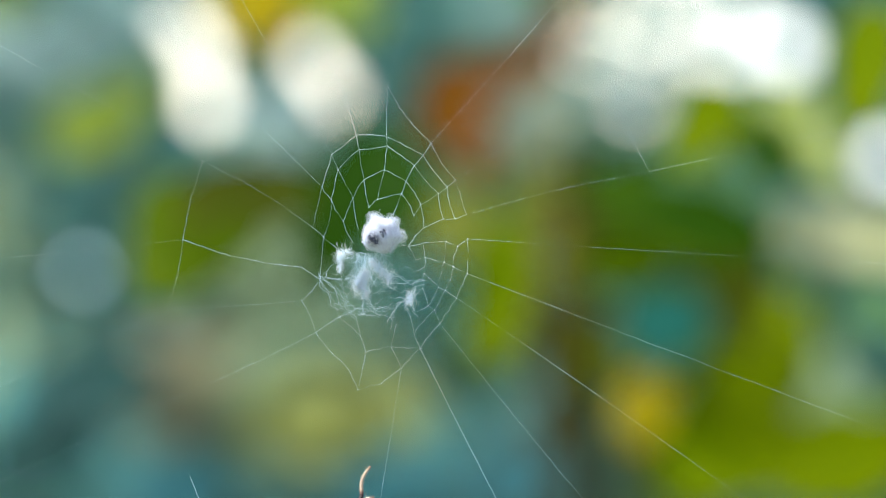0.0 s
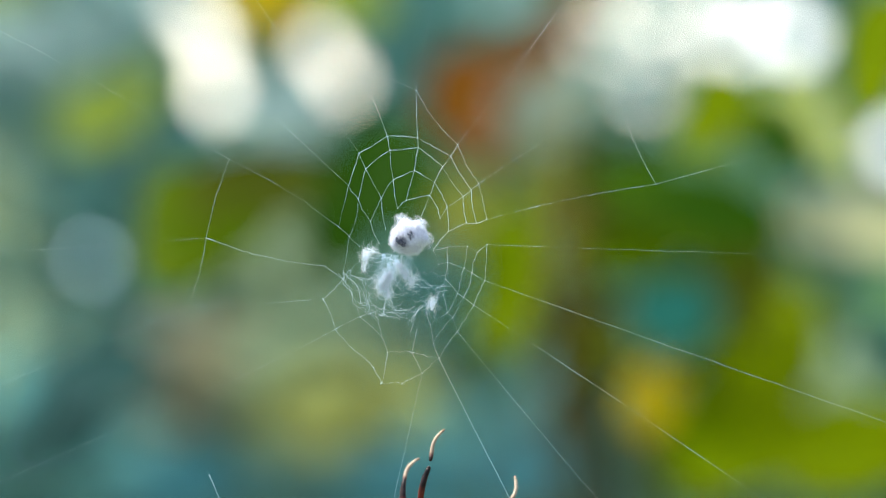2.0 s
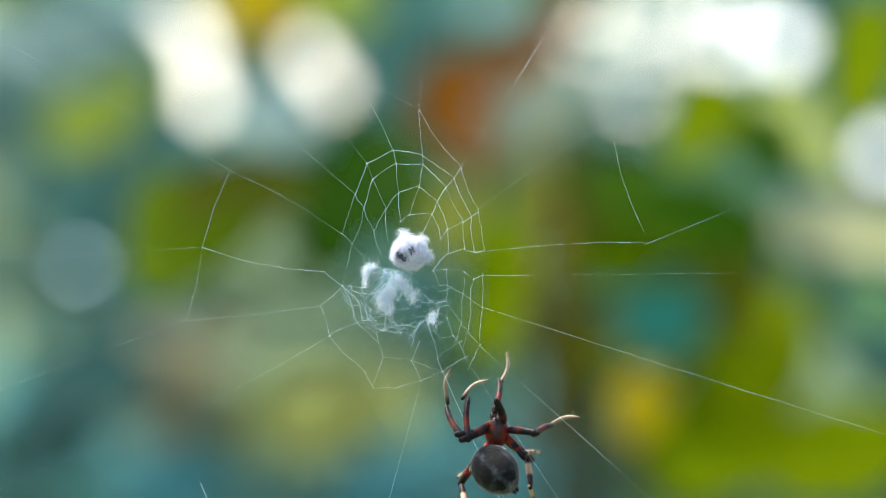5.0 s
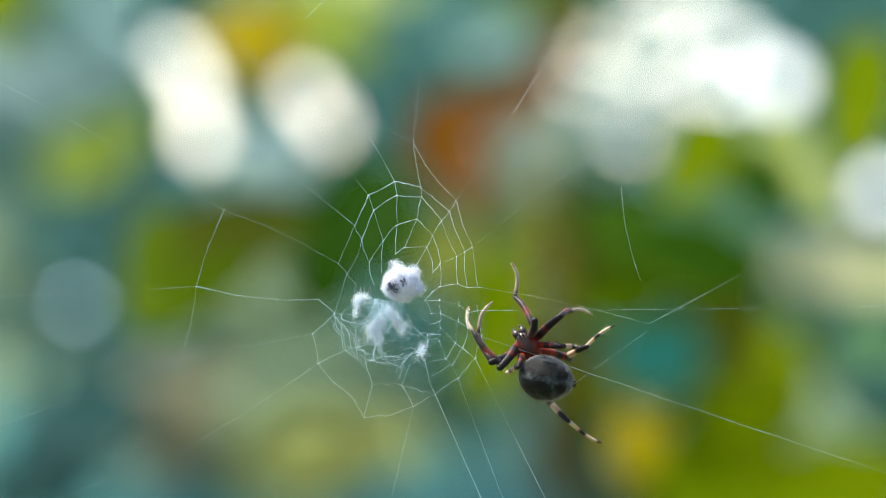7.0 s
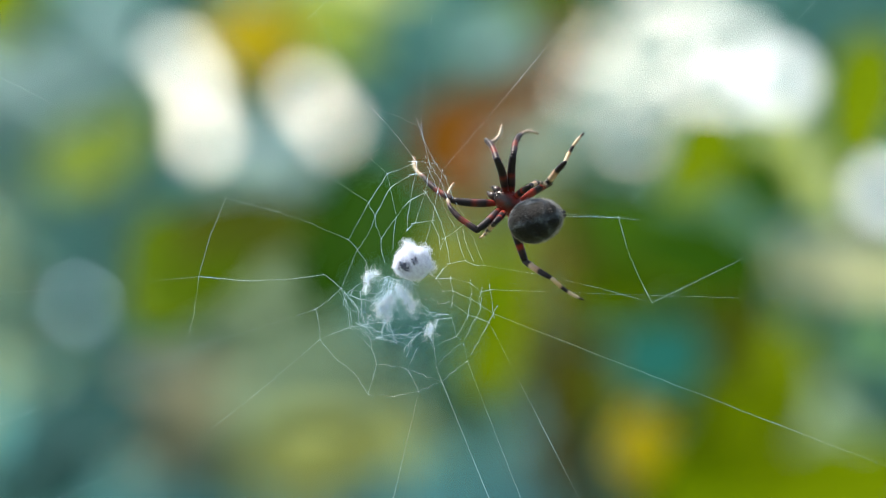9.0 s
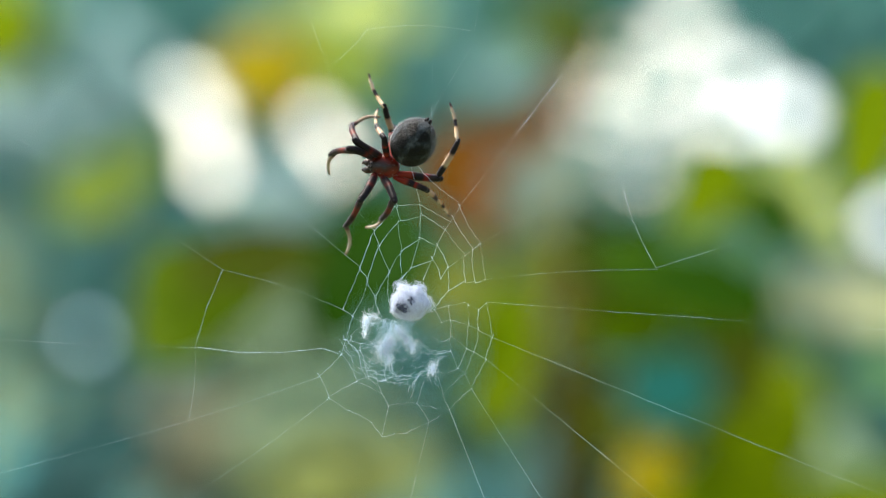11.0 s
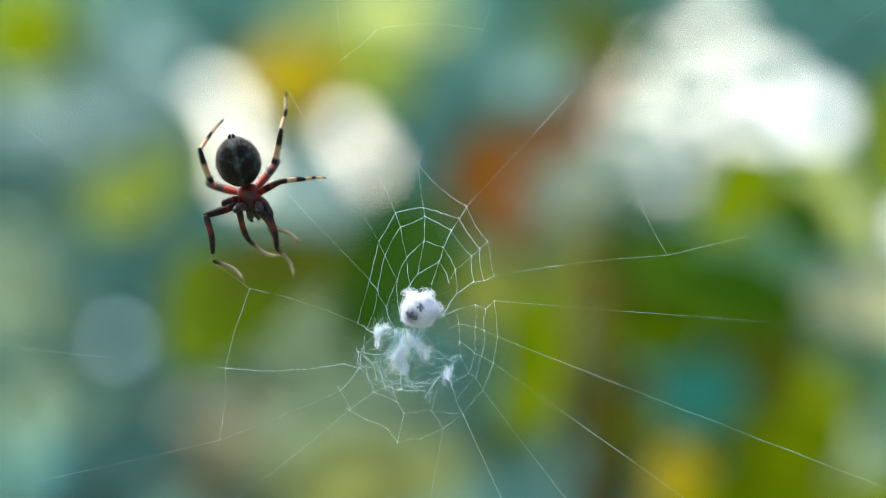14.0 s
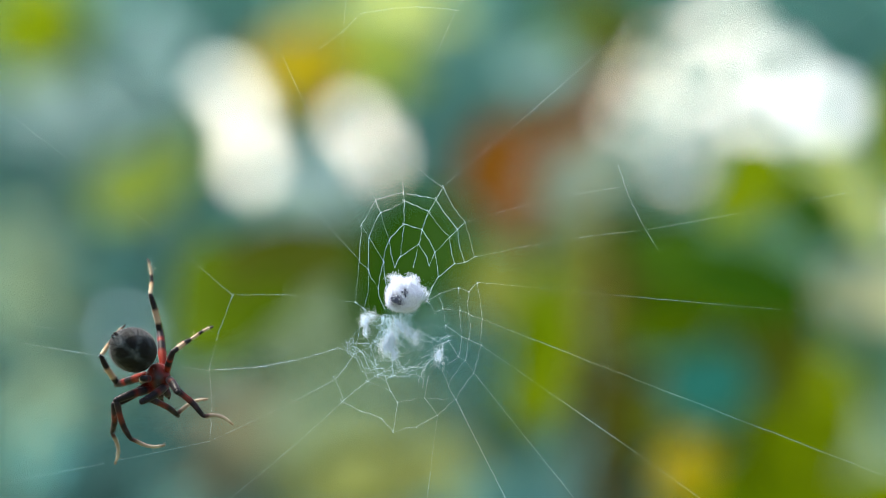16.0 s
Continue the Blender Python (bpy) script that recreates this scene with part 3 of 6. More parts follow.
leafy_spray("sage leaves below the web", SAGE, -60.7, -59.4, 2.1, 36, 18, 0, 43, 66, 25)
leafy_spray("olive leaves below the web", DUN, -52.6, -82.4, 2.0, 40, 14, 8, 36, 60, 26)
leafy_spray("withered grey-brown leaves on a stem", DUSK, -123.1, -64.8, 2.5, 32, 24, 10, 36, 65, 27)
leafy_spray("silvery leaves near the sky gap", MIST, -79.7, 59.9, 2.5, 16, 22, -40, 18, 50, 29)
leafy_spray("olive green leaves before the trunk", DUN, 51.8, 35.5, 2.3, 16, 28, 0, 25, 50, 30)
leafy_spray("lime green leaves at the upper edge", LIME, -218.0, 138.5, 2.2, 20, 26, 0, 22, 55, 31)
leafy_spray("pale leaves at the upper edge", PALE, -49.9, 144.0, 2.4, 40, 14, 0, 25, 55, 32)
leafy_spray("olive leaves over the trunk", OLIVE, 55.9, 133.1, 2.3, 20, 24, 60, 22, 52, 33)
leafy_spray("sage leaves at the far edge", SAGE, -207.1, -56.7, 2.8, 26, 22, 60, 12, 60, 34)
leafy_spray("dark blue-green leaves near the ground", JADE, 12.5, -105.5, 2.2, 52, 22, 0, 46, 60, 41)
leafy_spray("dark blue-green leaves in the shade", JADE, -185.4, -81.1, 2.6, 40, 30, 20, 40, 64, 42)
leafy_spray("blue-green leaves under the silvery ones", JADE, -123.1, -110.9, 2.5, 40, 14, 0, 24, 60, 43)
leafy_spray("sparse silvery leaves against the sky", MIST, 80.3, 100.6, 2.6, 30, 24, 0, 12, 42, 45)
leafy_spray("few silvery leaves below the sky", MIST, 96.5, 65.3, 2.5, 14, 16, 0, 5, 36, 46)
leafy_spray("silvery leaves near the edge of the thicket", MIST, -203.1, 96.5, 2.7, 28, 26, 0, 18, 50, 48)
leafy_spray("silvery leaves beside the brown ones", MIST, 43.7, 70.8, 2.4, 12, 18, 80, 12, 44, 49)
leafy_spray("sage leaves at the edge of the thicket", SAGE, -220.7, 15.2, 2.8, 24, 30, 0, 15, 58, 50)
leafy_spray("pale sage leaves low at the edge", SAGE, -196.3, -40.4, 2.8, 30, 18, 0, 6, 56, 51)
leafy_spray("silvery leaves beside the sky gap", MIST, -159.7, 116.9, 2.8, 18, 30, 0, 16, 50, 53)
leafy_spray("sage leaves behind the olive ones", SAGE, -85.1, 32.8, 2.7, 22, 16, 0, 12, 50, 55)
leafy_spray("lime leaves among the olive undergrowth", LIME, 156.2, -67.5, 1.7, 26, 24, 40, 12, 54, 57)
leafy_spray("lime leaves at the undergrowth's foot", LIME, 126.3, -110.9, 1.7, 26, 12, 10, 10, 54, 58)
leafy_spray("blue-green leaves beyond the golden ones", JADE, 36.9, -89.2, 2.3, 24, 26, 0, 20, 56, 59)


# ---- the web ----
NODES, CHAINS = {"hub": (-9.7, 2.1)}, []


def spoke(name, pts, knot=None, far=None):
    """One radial thread of the web, from its outermost crossing inwards; knot and far lie further out."""
    chain = []
    for i, p in enumerate(pts):
        NODES[name + str(i)] = p
        chain.append(name + str(i))
    if knot:
        NODES[name + "_knot"] = knot
        chain.insert(0, name + "_knot")
    if far:
        NODES[name + "_far"] = far
        chain.insert(0, name + "_far")
    if name not in "lyz":
        CHAINS.append(chain)


spoke("a", [(-8.8, 25.8), (-9.0, 17.9), (-8.9, 16.4), (-9.3, 12.6), (-10.4, 7.9)], knot=(-1.6, 46.8), far=(6.8, 66.3))
spoke("b", [(-2.0, 16.9), (-3.2, 15.0), (-4.6, 13.3), (-5.9, 10.8), (-6.6, 8.8), (-7.8, 5.6)], far=(24.7, 47.1))
spoke("c", [(2.0, 11.0), (0.7, 9.9), (-0.7, 8.8), (-3.5, 7.1), (-4.6, 5.3)], knot=(26.9, 26.4), far=(64.1, 49.3))
spoke("d", [(3.8, 5.5), (2.0, 4.8), (0.1, 4.8), (-3.0, 3.4), (-4.4, 2.1)], knot=(32.7, 12.3), far=(90.9, 26.0))
spoke("e", [(4.0, 1.6), (2.3, 0.4), (0.5, 1.2), (-3.0, 1.0), (-5.5, 0.4)], far=(90.9, -3.3))
spoke("f", [(3.7, -3.9), (1.5, -2.8), (0.1, -2.1), (-2.9, -1.3), (-4.4, -1.7)], far=(90.9, -36.6))
spoke("g", [(2.1, -7.7), (0.3, -6.5), (-0.8, -6.0), (-3.0, -3.9)], far=(69.4, -55.4))
spoke("h", [(-0.4, -11.7), (-1.3, -9.6), (-2.3, -8.9), (-3.2, -6.2), (-5.0, -6.6)], far=(39.0, -59.0))
spoke("i", [(-3.5, -15.6), (-4.5, -13.3), (-5.1, -10.6), (-5.9, -8.9)], far=(18.0, -57.2))
spoke("j", [(-6.5, -18.8), (-8.2, -15.4), (-7.3, -11.5)], far=(-12.9, -57.2))
spoke("k", [(-13.5, -22.3), (-12.3, -16.2), (-13.2, -13.5), (-13.8, -10.6)])
spoke("l", [(-17.8, -16.3), (-14.8, -19.4), (-9.8, -21.4)])
spoke("m", [(-20.5, -12.9), (-16.6, -10.6), (-15.0, -9.9), (-12.9, -8.9)], knot=(-42.3, -23.6), far=(-97.0, -50.9))
spoke("n", [(-22.3, -8.2)], knot=(-43.7, -9.6), far=(-88.0, -29.4))
spoke("o", [(-22.3, -2.9), (-19.4, -4.8), (-16.5, -4.7), (-12.9, -4.4)], knot=(-41.4, 1.5), far=(-88.0, -2.4))
spoke("p", [(-20.5, 3.4), (-18.8, 1.9), (-17.1, 0.4)], knot=(-38.1, 13.9), far=(-92.5, 43.0))
spoke("q", [(-19.1, 9.9), (-17.6, 7.7), (-15.7, 4.4), (-14.2, 1.0)], far=(-43.3, 34.1))
spoke("r", [(-17.6, 15.1), (-16.6, 12.6), (-14.2, 8.1), (-13.4, 3.3)], far=(-30.8, 37.7))
spoke("z", [(-16.5, 47.5), (-21.8, 42.1)])
spoke("y", [(-40.4, -35.3), (-32.6, -53.6)])
spoke("s", [(-13.8, 18.1), (-13.3, 15.8), (-12.5, 11.0), (-11.7, 6.6)], knot=(-17.3, 28.1), far=(-21.8, 47.5))

SPIRAL = ("r0 s0 a1 b1 c1 d1", "b0 c0 d0", "a0 b0", "q0 r0", "p0 q0", "r1 s1 a2 b2 c2 d2", "q1 r1", "p1 q1", "o1 p1", "s2 a3 b3 c3 d3",
          "r2 s2", "q2 r2", "a4 b4 c4", "s3 a4", "e1 f1 g1 h1 i1", "e2 f2 g2 h2 i2", "e3 f3 g3 h3 i3", "e0 f0 g0 h0 i0 j1 k1", "i0 j0",
          "n0 m0 l0 l1 k0 l2 j0", "o1 n0", "o1 m1 k2", "o2 m2 k3", "p_knot o_knot n_knot", "d4 e4 f4", "c_knot d_knot", "s_knot a0", "a_knot z0 z1", "y0 y1")
SWAYS = {}


def sway(t, **shift):
    """At t seconds: by how many millimetres crossings of the web lie off their places at rest."""
    SWAYS[t] = shift


def field_at(shift):
    """The smooth shift of every place on the web that the given crossings and the fixed far ends ask for."""
    names = sorted(set(shift) | set(n for n in NODES if n.endswith("_far")))
    p = np.array([NODES[n] for n in names])
    val = np.array([shift.get(n, (0.0, 0.0)) for n in names])

    def kernel(q):
        r2 = ((q[:, None, :] - p[None, :, :]) ** 2).sum(2)
        return 0.5 * r2 * np.log(r2 + 1e-9)

    n = len(p)
    m = np.zeros((n + 3, n + 3))
    m[:n, :n] = kernel(p) + np.eye(n) * 6.0
    m[:n, n:] = np.c_[np.ones(n), p]
    m[n:, :n] = m[:n, n:].T
    w = np.linalg.solve(m, np.r_[val, np.zeros((3, 2))])
    return lambda q: kernel(np.atleast_2d(q)) @ w[:n] + np.c_[np.ones(len(np.atleast_2d(q))), np.atleast_2d(q)] @ w[n:]


sway(0, a0=(0.0, 0.0), b0=(0.1, -0.1), c_knot=(0.0, 0.0), d_knot=(0.0, 0.0), e0=(-0.1, 0.0), f0=(0.2, -0.0), h0=(-0.1, -0.1), hub=(-0.0, 0.0), i0=(-0.1, -0.1), k0=(0.0, 0.0), m0=(0.3, -0.4), m_knot=(-0.0, 0.1), n0=(-0.1, 0.0), n_knot=(0.1, 0.1), o_knot=(0.1, -0.0), p_knot=(0.0, 0.0), r0=(-0.0, -0.1), s0=(0.0, 0.0), y0=(0.0, 0.0), y1=(0.0, 0.0))
sway(0.5, a0=(0.9, -0.1), b0=(0.6, -0.1), c_knot=(-0.1, -0.5), d_knot=(-0.2, -0.3), e0=(-0.1, -0.1), f0=(0.2, -0.2), h0=(-0.2, -0.2), hub=(0.6, 0.1), i0=(-0.1, -0.2), k0=(-0.1, 0.6), m0=(0.2, 0.3), m_knot=(0.3, -0.1), n0=(-0.1, 0.5), n_knot=(0.3, -0.0), o_knot=(0.3, -0.0), p_knot=(0.7, 0.3), r0=(0.5, 0.2), s0=(0.8, 0.2), y0=(0.4, 0.4), y1=(0.5, 0.3))
sway(1, a0=(1.9, -2.4), b0=(1.7, -2.1), c_knot=(-0.1, -3.1), d_knot=(-0.2, -2.8), e0=(0.8, -2.3), f0=(0.7, -2.4), h0=(0.2, -2.3), hub=(1.5, -1.9), i0=(0.3, -2.1), k0=(1.4, -1.2), m0=(0.7, -1.3), m_knot=(0.6, -0.7), n0=(0.5, -1.1), n_knot=(0.7, -0.7), o_knot=(1.2, -0.8), p_knot=(1.5, -1.5), r0=(1.4, -1.6), s0=(1.8, -1.8), y0=(0.9, -1.4), y1=(1.2, -1.5))
sway(1.5, a0=(2.6, -2.3), b0=(2.4, -2.1), c_knot=(-0.0, -3.8), d_knot=(-0.2, -3.3), e0=(1.7, -2.1), f0=(1.8, -2.3), h0=(1.4, -2.2), hub=(2.3, -2.0), i0=(1.4, -2.2), k0=(2.9, -1.0), m0=(1.7, -1.5), m_knot=(1.7, -1.3), n0=(1.4, -1.3), n_knot=(1.7, -1.2), o_knot=(2.1, -1.4), p_knot=(2.3, -1.4), r0=(2.3, -1.8), s0=(2.8, -1.9), y0=(1.5, -1.3), y1=(1.9, -1.3))
sway(2, a0=(3.2, -2.3), b0=(3.0, -2.0), c_knot=(-0.1, -4.5), d_knot=(-0.3, -3.7), e0=(1.6, -2.6), f0=(1.6, -2.8), h0=(1.3, -3.0), hub=(3.0, -2.1), i0=(1.5, -3.5), k0=(2.5, -0.7), m0=(2.0, -1.6), m_knot=(2.0, -1.4), n0=(1.9, -1.4), n_knot=(2.0, -1.3), o_knot=(2.4, -1.4), p_knot=(2.9, -1.4), r0=(2.9, -1.6), s0=(3.7, -1.9), y0=(1.6, -1.4), y1=(2.1, -1.4))
sway(2.5, a0=(4.8, -3.0), b0=(4.5, -3.1), c_knot=(1.2, -5.8), d_knot=(0.9, -4.8), e0=(3.1, -3.8), f0=(3.1, -4.0), h0=(3.0, -4.6), hub=(5.1, -2.8), i0=(3.4, -2.7), k0=(3.5, -0.9), m0=(3.2, -1.7), m_knot=(3.3, -2.2), n0=(3.1, -1.5), n_knot=(3.4, -2.1), o_knot=(3.3, -2.1), p_knot=(4.7, -1.9), r0=(4.6, -1.8), s0=(5.9, -2.5), y0=(3.1, -2.1), y1=(3.6, -2.1))
sway(3, a0=(3.4, -2.1), b0=(3.1, -2.3), c_knot=(-1.4, -5.2), d_knot=(-1.8, -4.0), e0=(0.9, -3.6), f0=(0.9, -3.8), h0=(1.7, -4.9), hub=(3.3, -1.6), i0=(1.7, -2.5), k0=(0.6, 0.7), m0=(1.0, -0.2), m_knot=(1.2, -1.0), n0=(1.3, 0.1), n_knot=(1.5, -0.6), o_knot=(1.6, -0.5), p_knot=(2.8, -0.5), r0=(4.6, -2.8), s0=(4.3, -1.3), y0=(0.8, -0.9), y1=(1.2, -1.0))
sway(3.5, a0=(5.9, -2.6), b0=(5.4, -2.9), c_knot=(0.1, -6.3), d_knot=(-0.4, -4.9), e0=(3.1, -4.3), f0=(3.0, -4.6), h0=(4.4, -6.0), hub=(5.5, -2.1), i0=(3.9, -4.1), k0=(2.5, 0.5), m0=(3.0, -0.4), m_knot=(3.0, -1.2), n0=(3.4, -0.1), n_knot=(3.4, -0.8), o_knot=(3.5, -0.7), p_knot=(4.8, -0.9), r0=(6.2, -1.0), s0=(6.8, -1.8), y0=(2.5, -1.5), y1=(2.9, -1.5))
sway(4, a0=(5.3, -2.3), b0=(5.0, -2.8), c_knot=(-0.3, -6.1), d_knot=(-0.8, -4.7), e0=(2.9, -4.0), f0=(2.7, -4.2), h0=(4.3, -5.8), hub=(5.1, -1.9), i0=(3.8, -3.9), k0=(2.6, 0.5), m0=(2.9, -0.4), m_knot=(3.0, -1.1), n0=(3.1, -0.1), n_knot=(3.3, -0.9), o_knot=(3.3, -0.8), p_knot=(4.4, -0.8), r0=(5.6, -0.8), s0=(6.3, -1.6), y0=(2.1, -1.3), y1=(2.5, -1.3))
sway(4.2, a0=(5.8, -3.3), b0=(5.6, -3.6), c_knot=(0.5, -6.9), d_knot=(0.0, -5.6), e0=(3.6, -4.7), f0=(3.2, -4.9), h0=(5.1, -6.5), hub=(5.9, -2.7), i0=(4.7, -4.7), k0=(3.6, -0.2), m0=(3.8, -1.2), m_knot=(4.0, -2.1), n0=(4.0, -0.9), n_knot=(4.1, -2.0), o_knot=(4.1, -1.6), p_knot=(5.2, -1.6), r0=(6.4, -1.7), s0=(6.8, -2.5), y0=(2.9, -2.1), y1=(3.3, -2.1))
sway(6.3, a0=(4.6, -5.1), b0=(4.7, -5.1), c_knot=(-0.3, -5.9), d_knot=(-0.3, -20.5), e0=(1.1, -7.5), f0=(2.1, -6.0), g0=(4.2, -9.9), g_far=(-48.9, 4.2), h0=(2.8, -4.6), h_far=(-21.8, 4.3), hub=(2.8, -4.0), k0=(1.4, -0.6), m0=(0.9, -2.0), m_knot=(1.5, -2.8), n_knot=(2.4, -2.5), o0=(2.8, -1.8), o_knot=(2.5, -2.3), p_knot=(4.1, -3.0), r0=(5.2, -2.9), s0=(5.7, -3.8))
sway(6.5, a0=(6.3, -5.3), b0=(6.6, -5.2), c_knot=(1.5, -6.0), d_knot=(1.5, -20.6), e0=(2.9, -7.6), f0=(3.9, -6.1), g0=(6.0, -10.0), g_far=(-48.1, 4.7), h0=(4.8, -3.6), h_far=(-20.0, 4.2), hub=(4.6, -4.1), k0=(3.6, -0.4), m0=(2.7, -2.0), m_knot=(3.3, -2.9), n_knot=(4.1, -2.7), o0=(4.4, -1.9), o_knot=(4.2, -2.7), p_knot=(5.6, -3.3), r0=(7.2, -3.3), s0=(7.4, -4.0))
sway(7, a0=(5.0, -3.8), b0=(5.1, -3.9), c_knot=(1.0, -4.5), d_knot=(1.0, -19.1), e0=(2.4, -6.2), f0=(3.4, -4.6), g0=(4.0, -4.5), g_far=(-45.1, 5.3), h0=(3.7, -3.6), h_far=(-20.5, 5.6), hub=(4.1, -2.6), k0=(1.9, 0.9), m0=(1.6, -0.1), m_knot=(3.0, -2.5), n_knot=(3.3, -2.3), o0=(3.7, 0.1), o_knot=(3.2, -2.2), p_knot=(4.4, -2.6), r0=(6.8, -1.3), s0=(7.2, -2.2))
sway(7.5, a0=(6.0, -3.8), b0=(6.4, -3.4), c_knot=(1.8, -7.8), d_knot=(1.6, -18.5), e0=(3.1, -6.8), f0=(4.3, -4.1), g0=(3.8, -4.1), g_far=(-44.4, 5.6), h0=(3.9, -3.6), h_far=(-19.6, 6.2), hub=(5.0, -2.1), k0=(1.5, 1.6), m0=(1.5, 1.2), m_knot=(3.1, -2.0), n_knot=(3.4, -1.5), o0=(4.2, 1.5), o_knot=(3.5, -1.4), p_knot=(4.8, -1.8), r0=(8.3, -0.3), s0=(8.8, -1.5))
sway(8, a0=(3.2, -1.7), b0=(2.9, -1.0), c_knot=(-0.4, -9.7), d_knot=(-0.7, -16.6), e0=(1.0, -6.2), f0=(2.4, -2.2), g0=(2.1, -2.5), g_far=(-43.0, 5.7), h0=(2.1, -2.3), h_far=(-21.6, 8.0), hub=(3.1, -0.2), k0=(-0.1, 3.2), m0=(-0.2, 2.5), m_knot=(1.5, -1.5), n_knot=(1.6, -1.0), o0=(2.2, 2.8), o_knot=(1.2, -0.8), p_knot=(2.3, -0.9), r0=(5.8, 1.5), s0=(6.5, 0.4))
sway(8.5, a0=(4.3, -1.2), b0=(1.8, -0.2), c_knot=(-0.2, -13.1), d_knot=(-0.6, -16.2), e0=(1.2, -7.1), f0=(2.8, -1.9), g0=(1.9, -1.5), g_far=(-42.4, 5.6), h0=(1.9, -1.4), h_far=(-21.2, 8.3), hub=(3.5, 0.1), k0=(-0.4, 3.8), m0=(-0.2, 2.9), m_knot=(1.0, -0.9), n_knot=(1.4, -0.4), o0=(2.4, 3.2), o_knot=(1.4, -0.0), p_knot=(3.0, -0.2), r0=(6.6, 1.4), s0=(7.3, 0.7))
sway(9, a0=(6.0, -1.4), b0=(2.4, 1.0), c_knot=(1.7, -16.3), d_knot=(1.1, -15.5), e0=(4.1, -2.8), f0=(4.8, -1.3), g0=(6.0, 1.9), g_far=(-40.1, 5.4), h0=(4.8, -1.1), h_far=(-19.1, 9.0), hub=(5.5, 0.8), k0=(2.2, 4.6), m0=(1.5, 3.8), m_knot=(3.7, -1.5), n_knot=(3.5, -1.0), o0=(4.4, 4.2), o_knot=(3.2, -0.6), p_knot=(4.3, -0.6), r0=(9.3, 2.2), s0=(10.5, 0.9))
sway(9.2, a0=(4.4, -1.3), b0=(0.9, 1.1), c_knot=(0.2, -16.1), d_knot=(-0.5, -15.3), e0=(2.6, -2.6), f0=(3.3, -1.1), g0=(4.4, 2.0), g_far=(-41.6, 5.5), h0=(3.4, -1.2), h_far=(-19.9, 9.0), hub=(4.0, 0.9), k0=(1.1, 4.7), m0=(0.1, 3.9), m_knot=(2.7, -2.0), n_knot=(2.4, -1.6), o0=(3.0, 4.3), o_knot=(1.9, -1.0), p_knot=(2.9, -1.2), r0=(7.7, 2.4), s0=(8.9, 1.0))
sway(11.3, a0=(1.7, -0.0), a1=(4.1, -0.6), a_knot=(6.3, -1.7), b0=(4.3, 0.4), c0=(3.4, 1.1), c_knot=(0.7, -3.6), d_knot=(0.5, -3.4), e0=(2.0, 1.5), f0=(3.5, 0.9), h0=(4.3, 0.4), hub=(3.6, -0.5), i0=(3.9, 1.0), k0=(3.3, 2.9), m0=(1.9, -0.6), n_knot=(2.9, -7.5), o_knot=(1.1, -7.0), p_knot=(2.3, -7.1), r0=(5.3, -2.1), s0=(4.6, -1.0), z0=(4.2, -2.4), z1=(4.1, -2.6))
sway(11.5, a0=(-1.0, 0.5), a1=(1.4, -0.1), a_knot=(3.6, -1.2), b0=(0.2, 2.1), c0=(-0.3, 2.4), c_knot=(-2.1, -3.1), d_knot=(-2.2, -2.9), e0=(-0.7, 2.0), f0=(0.2, 2.0), h0=(1.9, 1.2), hub=(0.8, -0.0), i0=(1.2, 1.5), k0=(1.1, 3.5), m0=(0.1, -0.4), n_knot=(1.3, -7.6), o_knot=(-0.6, -6.9), p_knot=(-0.4, -6.6), r0=(2.6, -1.6), s0=(1.8, -0.5), z0=(1.5, -1.9), z1=(1.3, -2.1))
sway(12, a0=(3.4, -2.2), a1=(4.6, -1.9), a_knot=(6.8, -3.0), b0=(4.3, -0.2), c0=(3.5, 0.2), c_knot=(1.2, -4.9), d_knot=(1.0, -4.7), e0=(2.7, 0.1), f0=(3.4, 0.1), h0=(5.0, -0.8), hub=(4.1, -1.8), i0=(4.4, -0.3), k0=(3.9, 2.3), m0=(3.1, -2.1), n_knot=(5.1, -9.3), o_knot=(3.5, -9.0), p_knot=(4.5, -9.1), r0=(5.8, -3.4), s0=(5.1, -2.3), z0=(4.8, -3.7), z1=(4.6, -3.9))
sway(12.5, a0=(0.3, -0.7), a1=(1.8, -0.3), a_knot=(4.5, -1.6), b0=(1.4, 1.5), c0=(0.7, 1.9), c_knot=(-1.1, -3.5), d_knot=(-1.3, -3.2), e0=(-0.0, 1.7), f0=(0.9, 1.6), h0=(2.8, 0.7), hub=(1.8, -0.4), i0=(2.5, 0.9), k0=(2.0, 3.6), m0=(1.2, -0.8), n_knot=(3.3, -8.2), o_knot=(1.6, -7.8), p_knot=(2.1, -7.8), r0=(3.1, -1.8), s0=(2.2, -0.7), z0=(2.5, -2.2), z1=(2.3, -2.5))
sway(13, a0=(-0.7, -1.0), a1=(0.5, -0.5), a_knot=(3.0, -1.5), b0=(0.5, 1.1), c0=(-0.3, 1.3), c_knot=(-2.5, -3.5), d_knot=(-2.5, -3.2), e0=(-1.2, 1.1), f0=(-0.3, 1.1), h0=(1.7, 0.1), hub=(0.5, -0.8), i0=(1.3, 0.3), k0=(0.8, 2.9), m0=(-0.1, -1.3), n_knot=(1.9, -8.7), o_knot=(0.3, -8.2), p_knot=(0.9, -8.2), r0=(2.0, -2.2), s0=(0.9, -1.1), z0=(1.1, -2.1), z1=(0.4, -2.5))
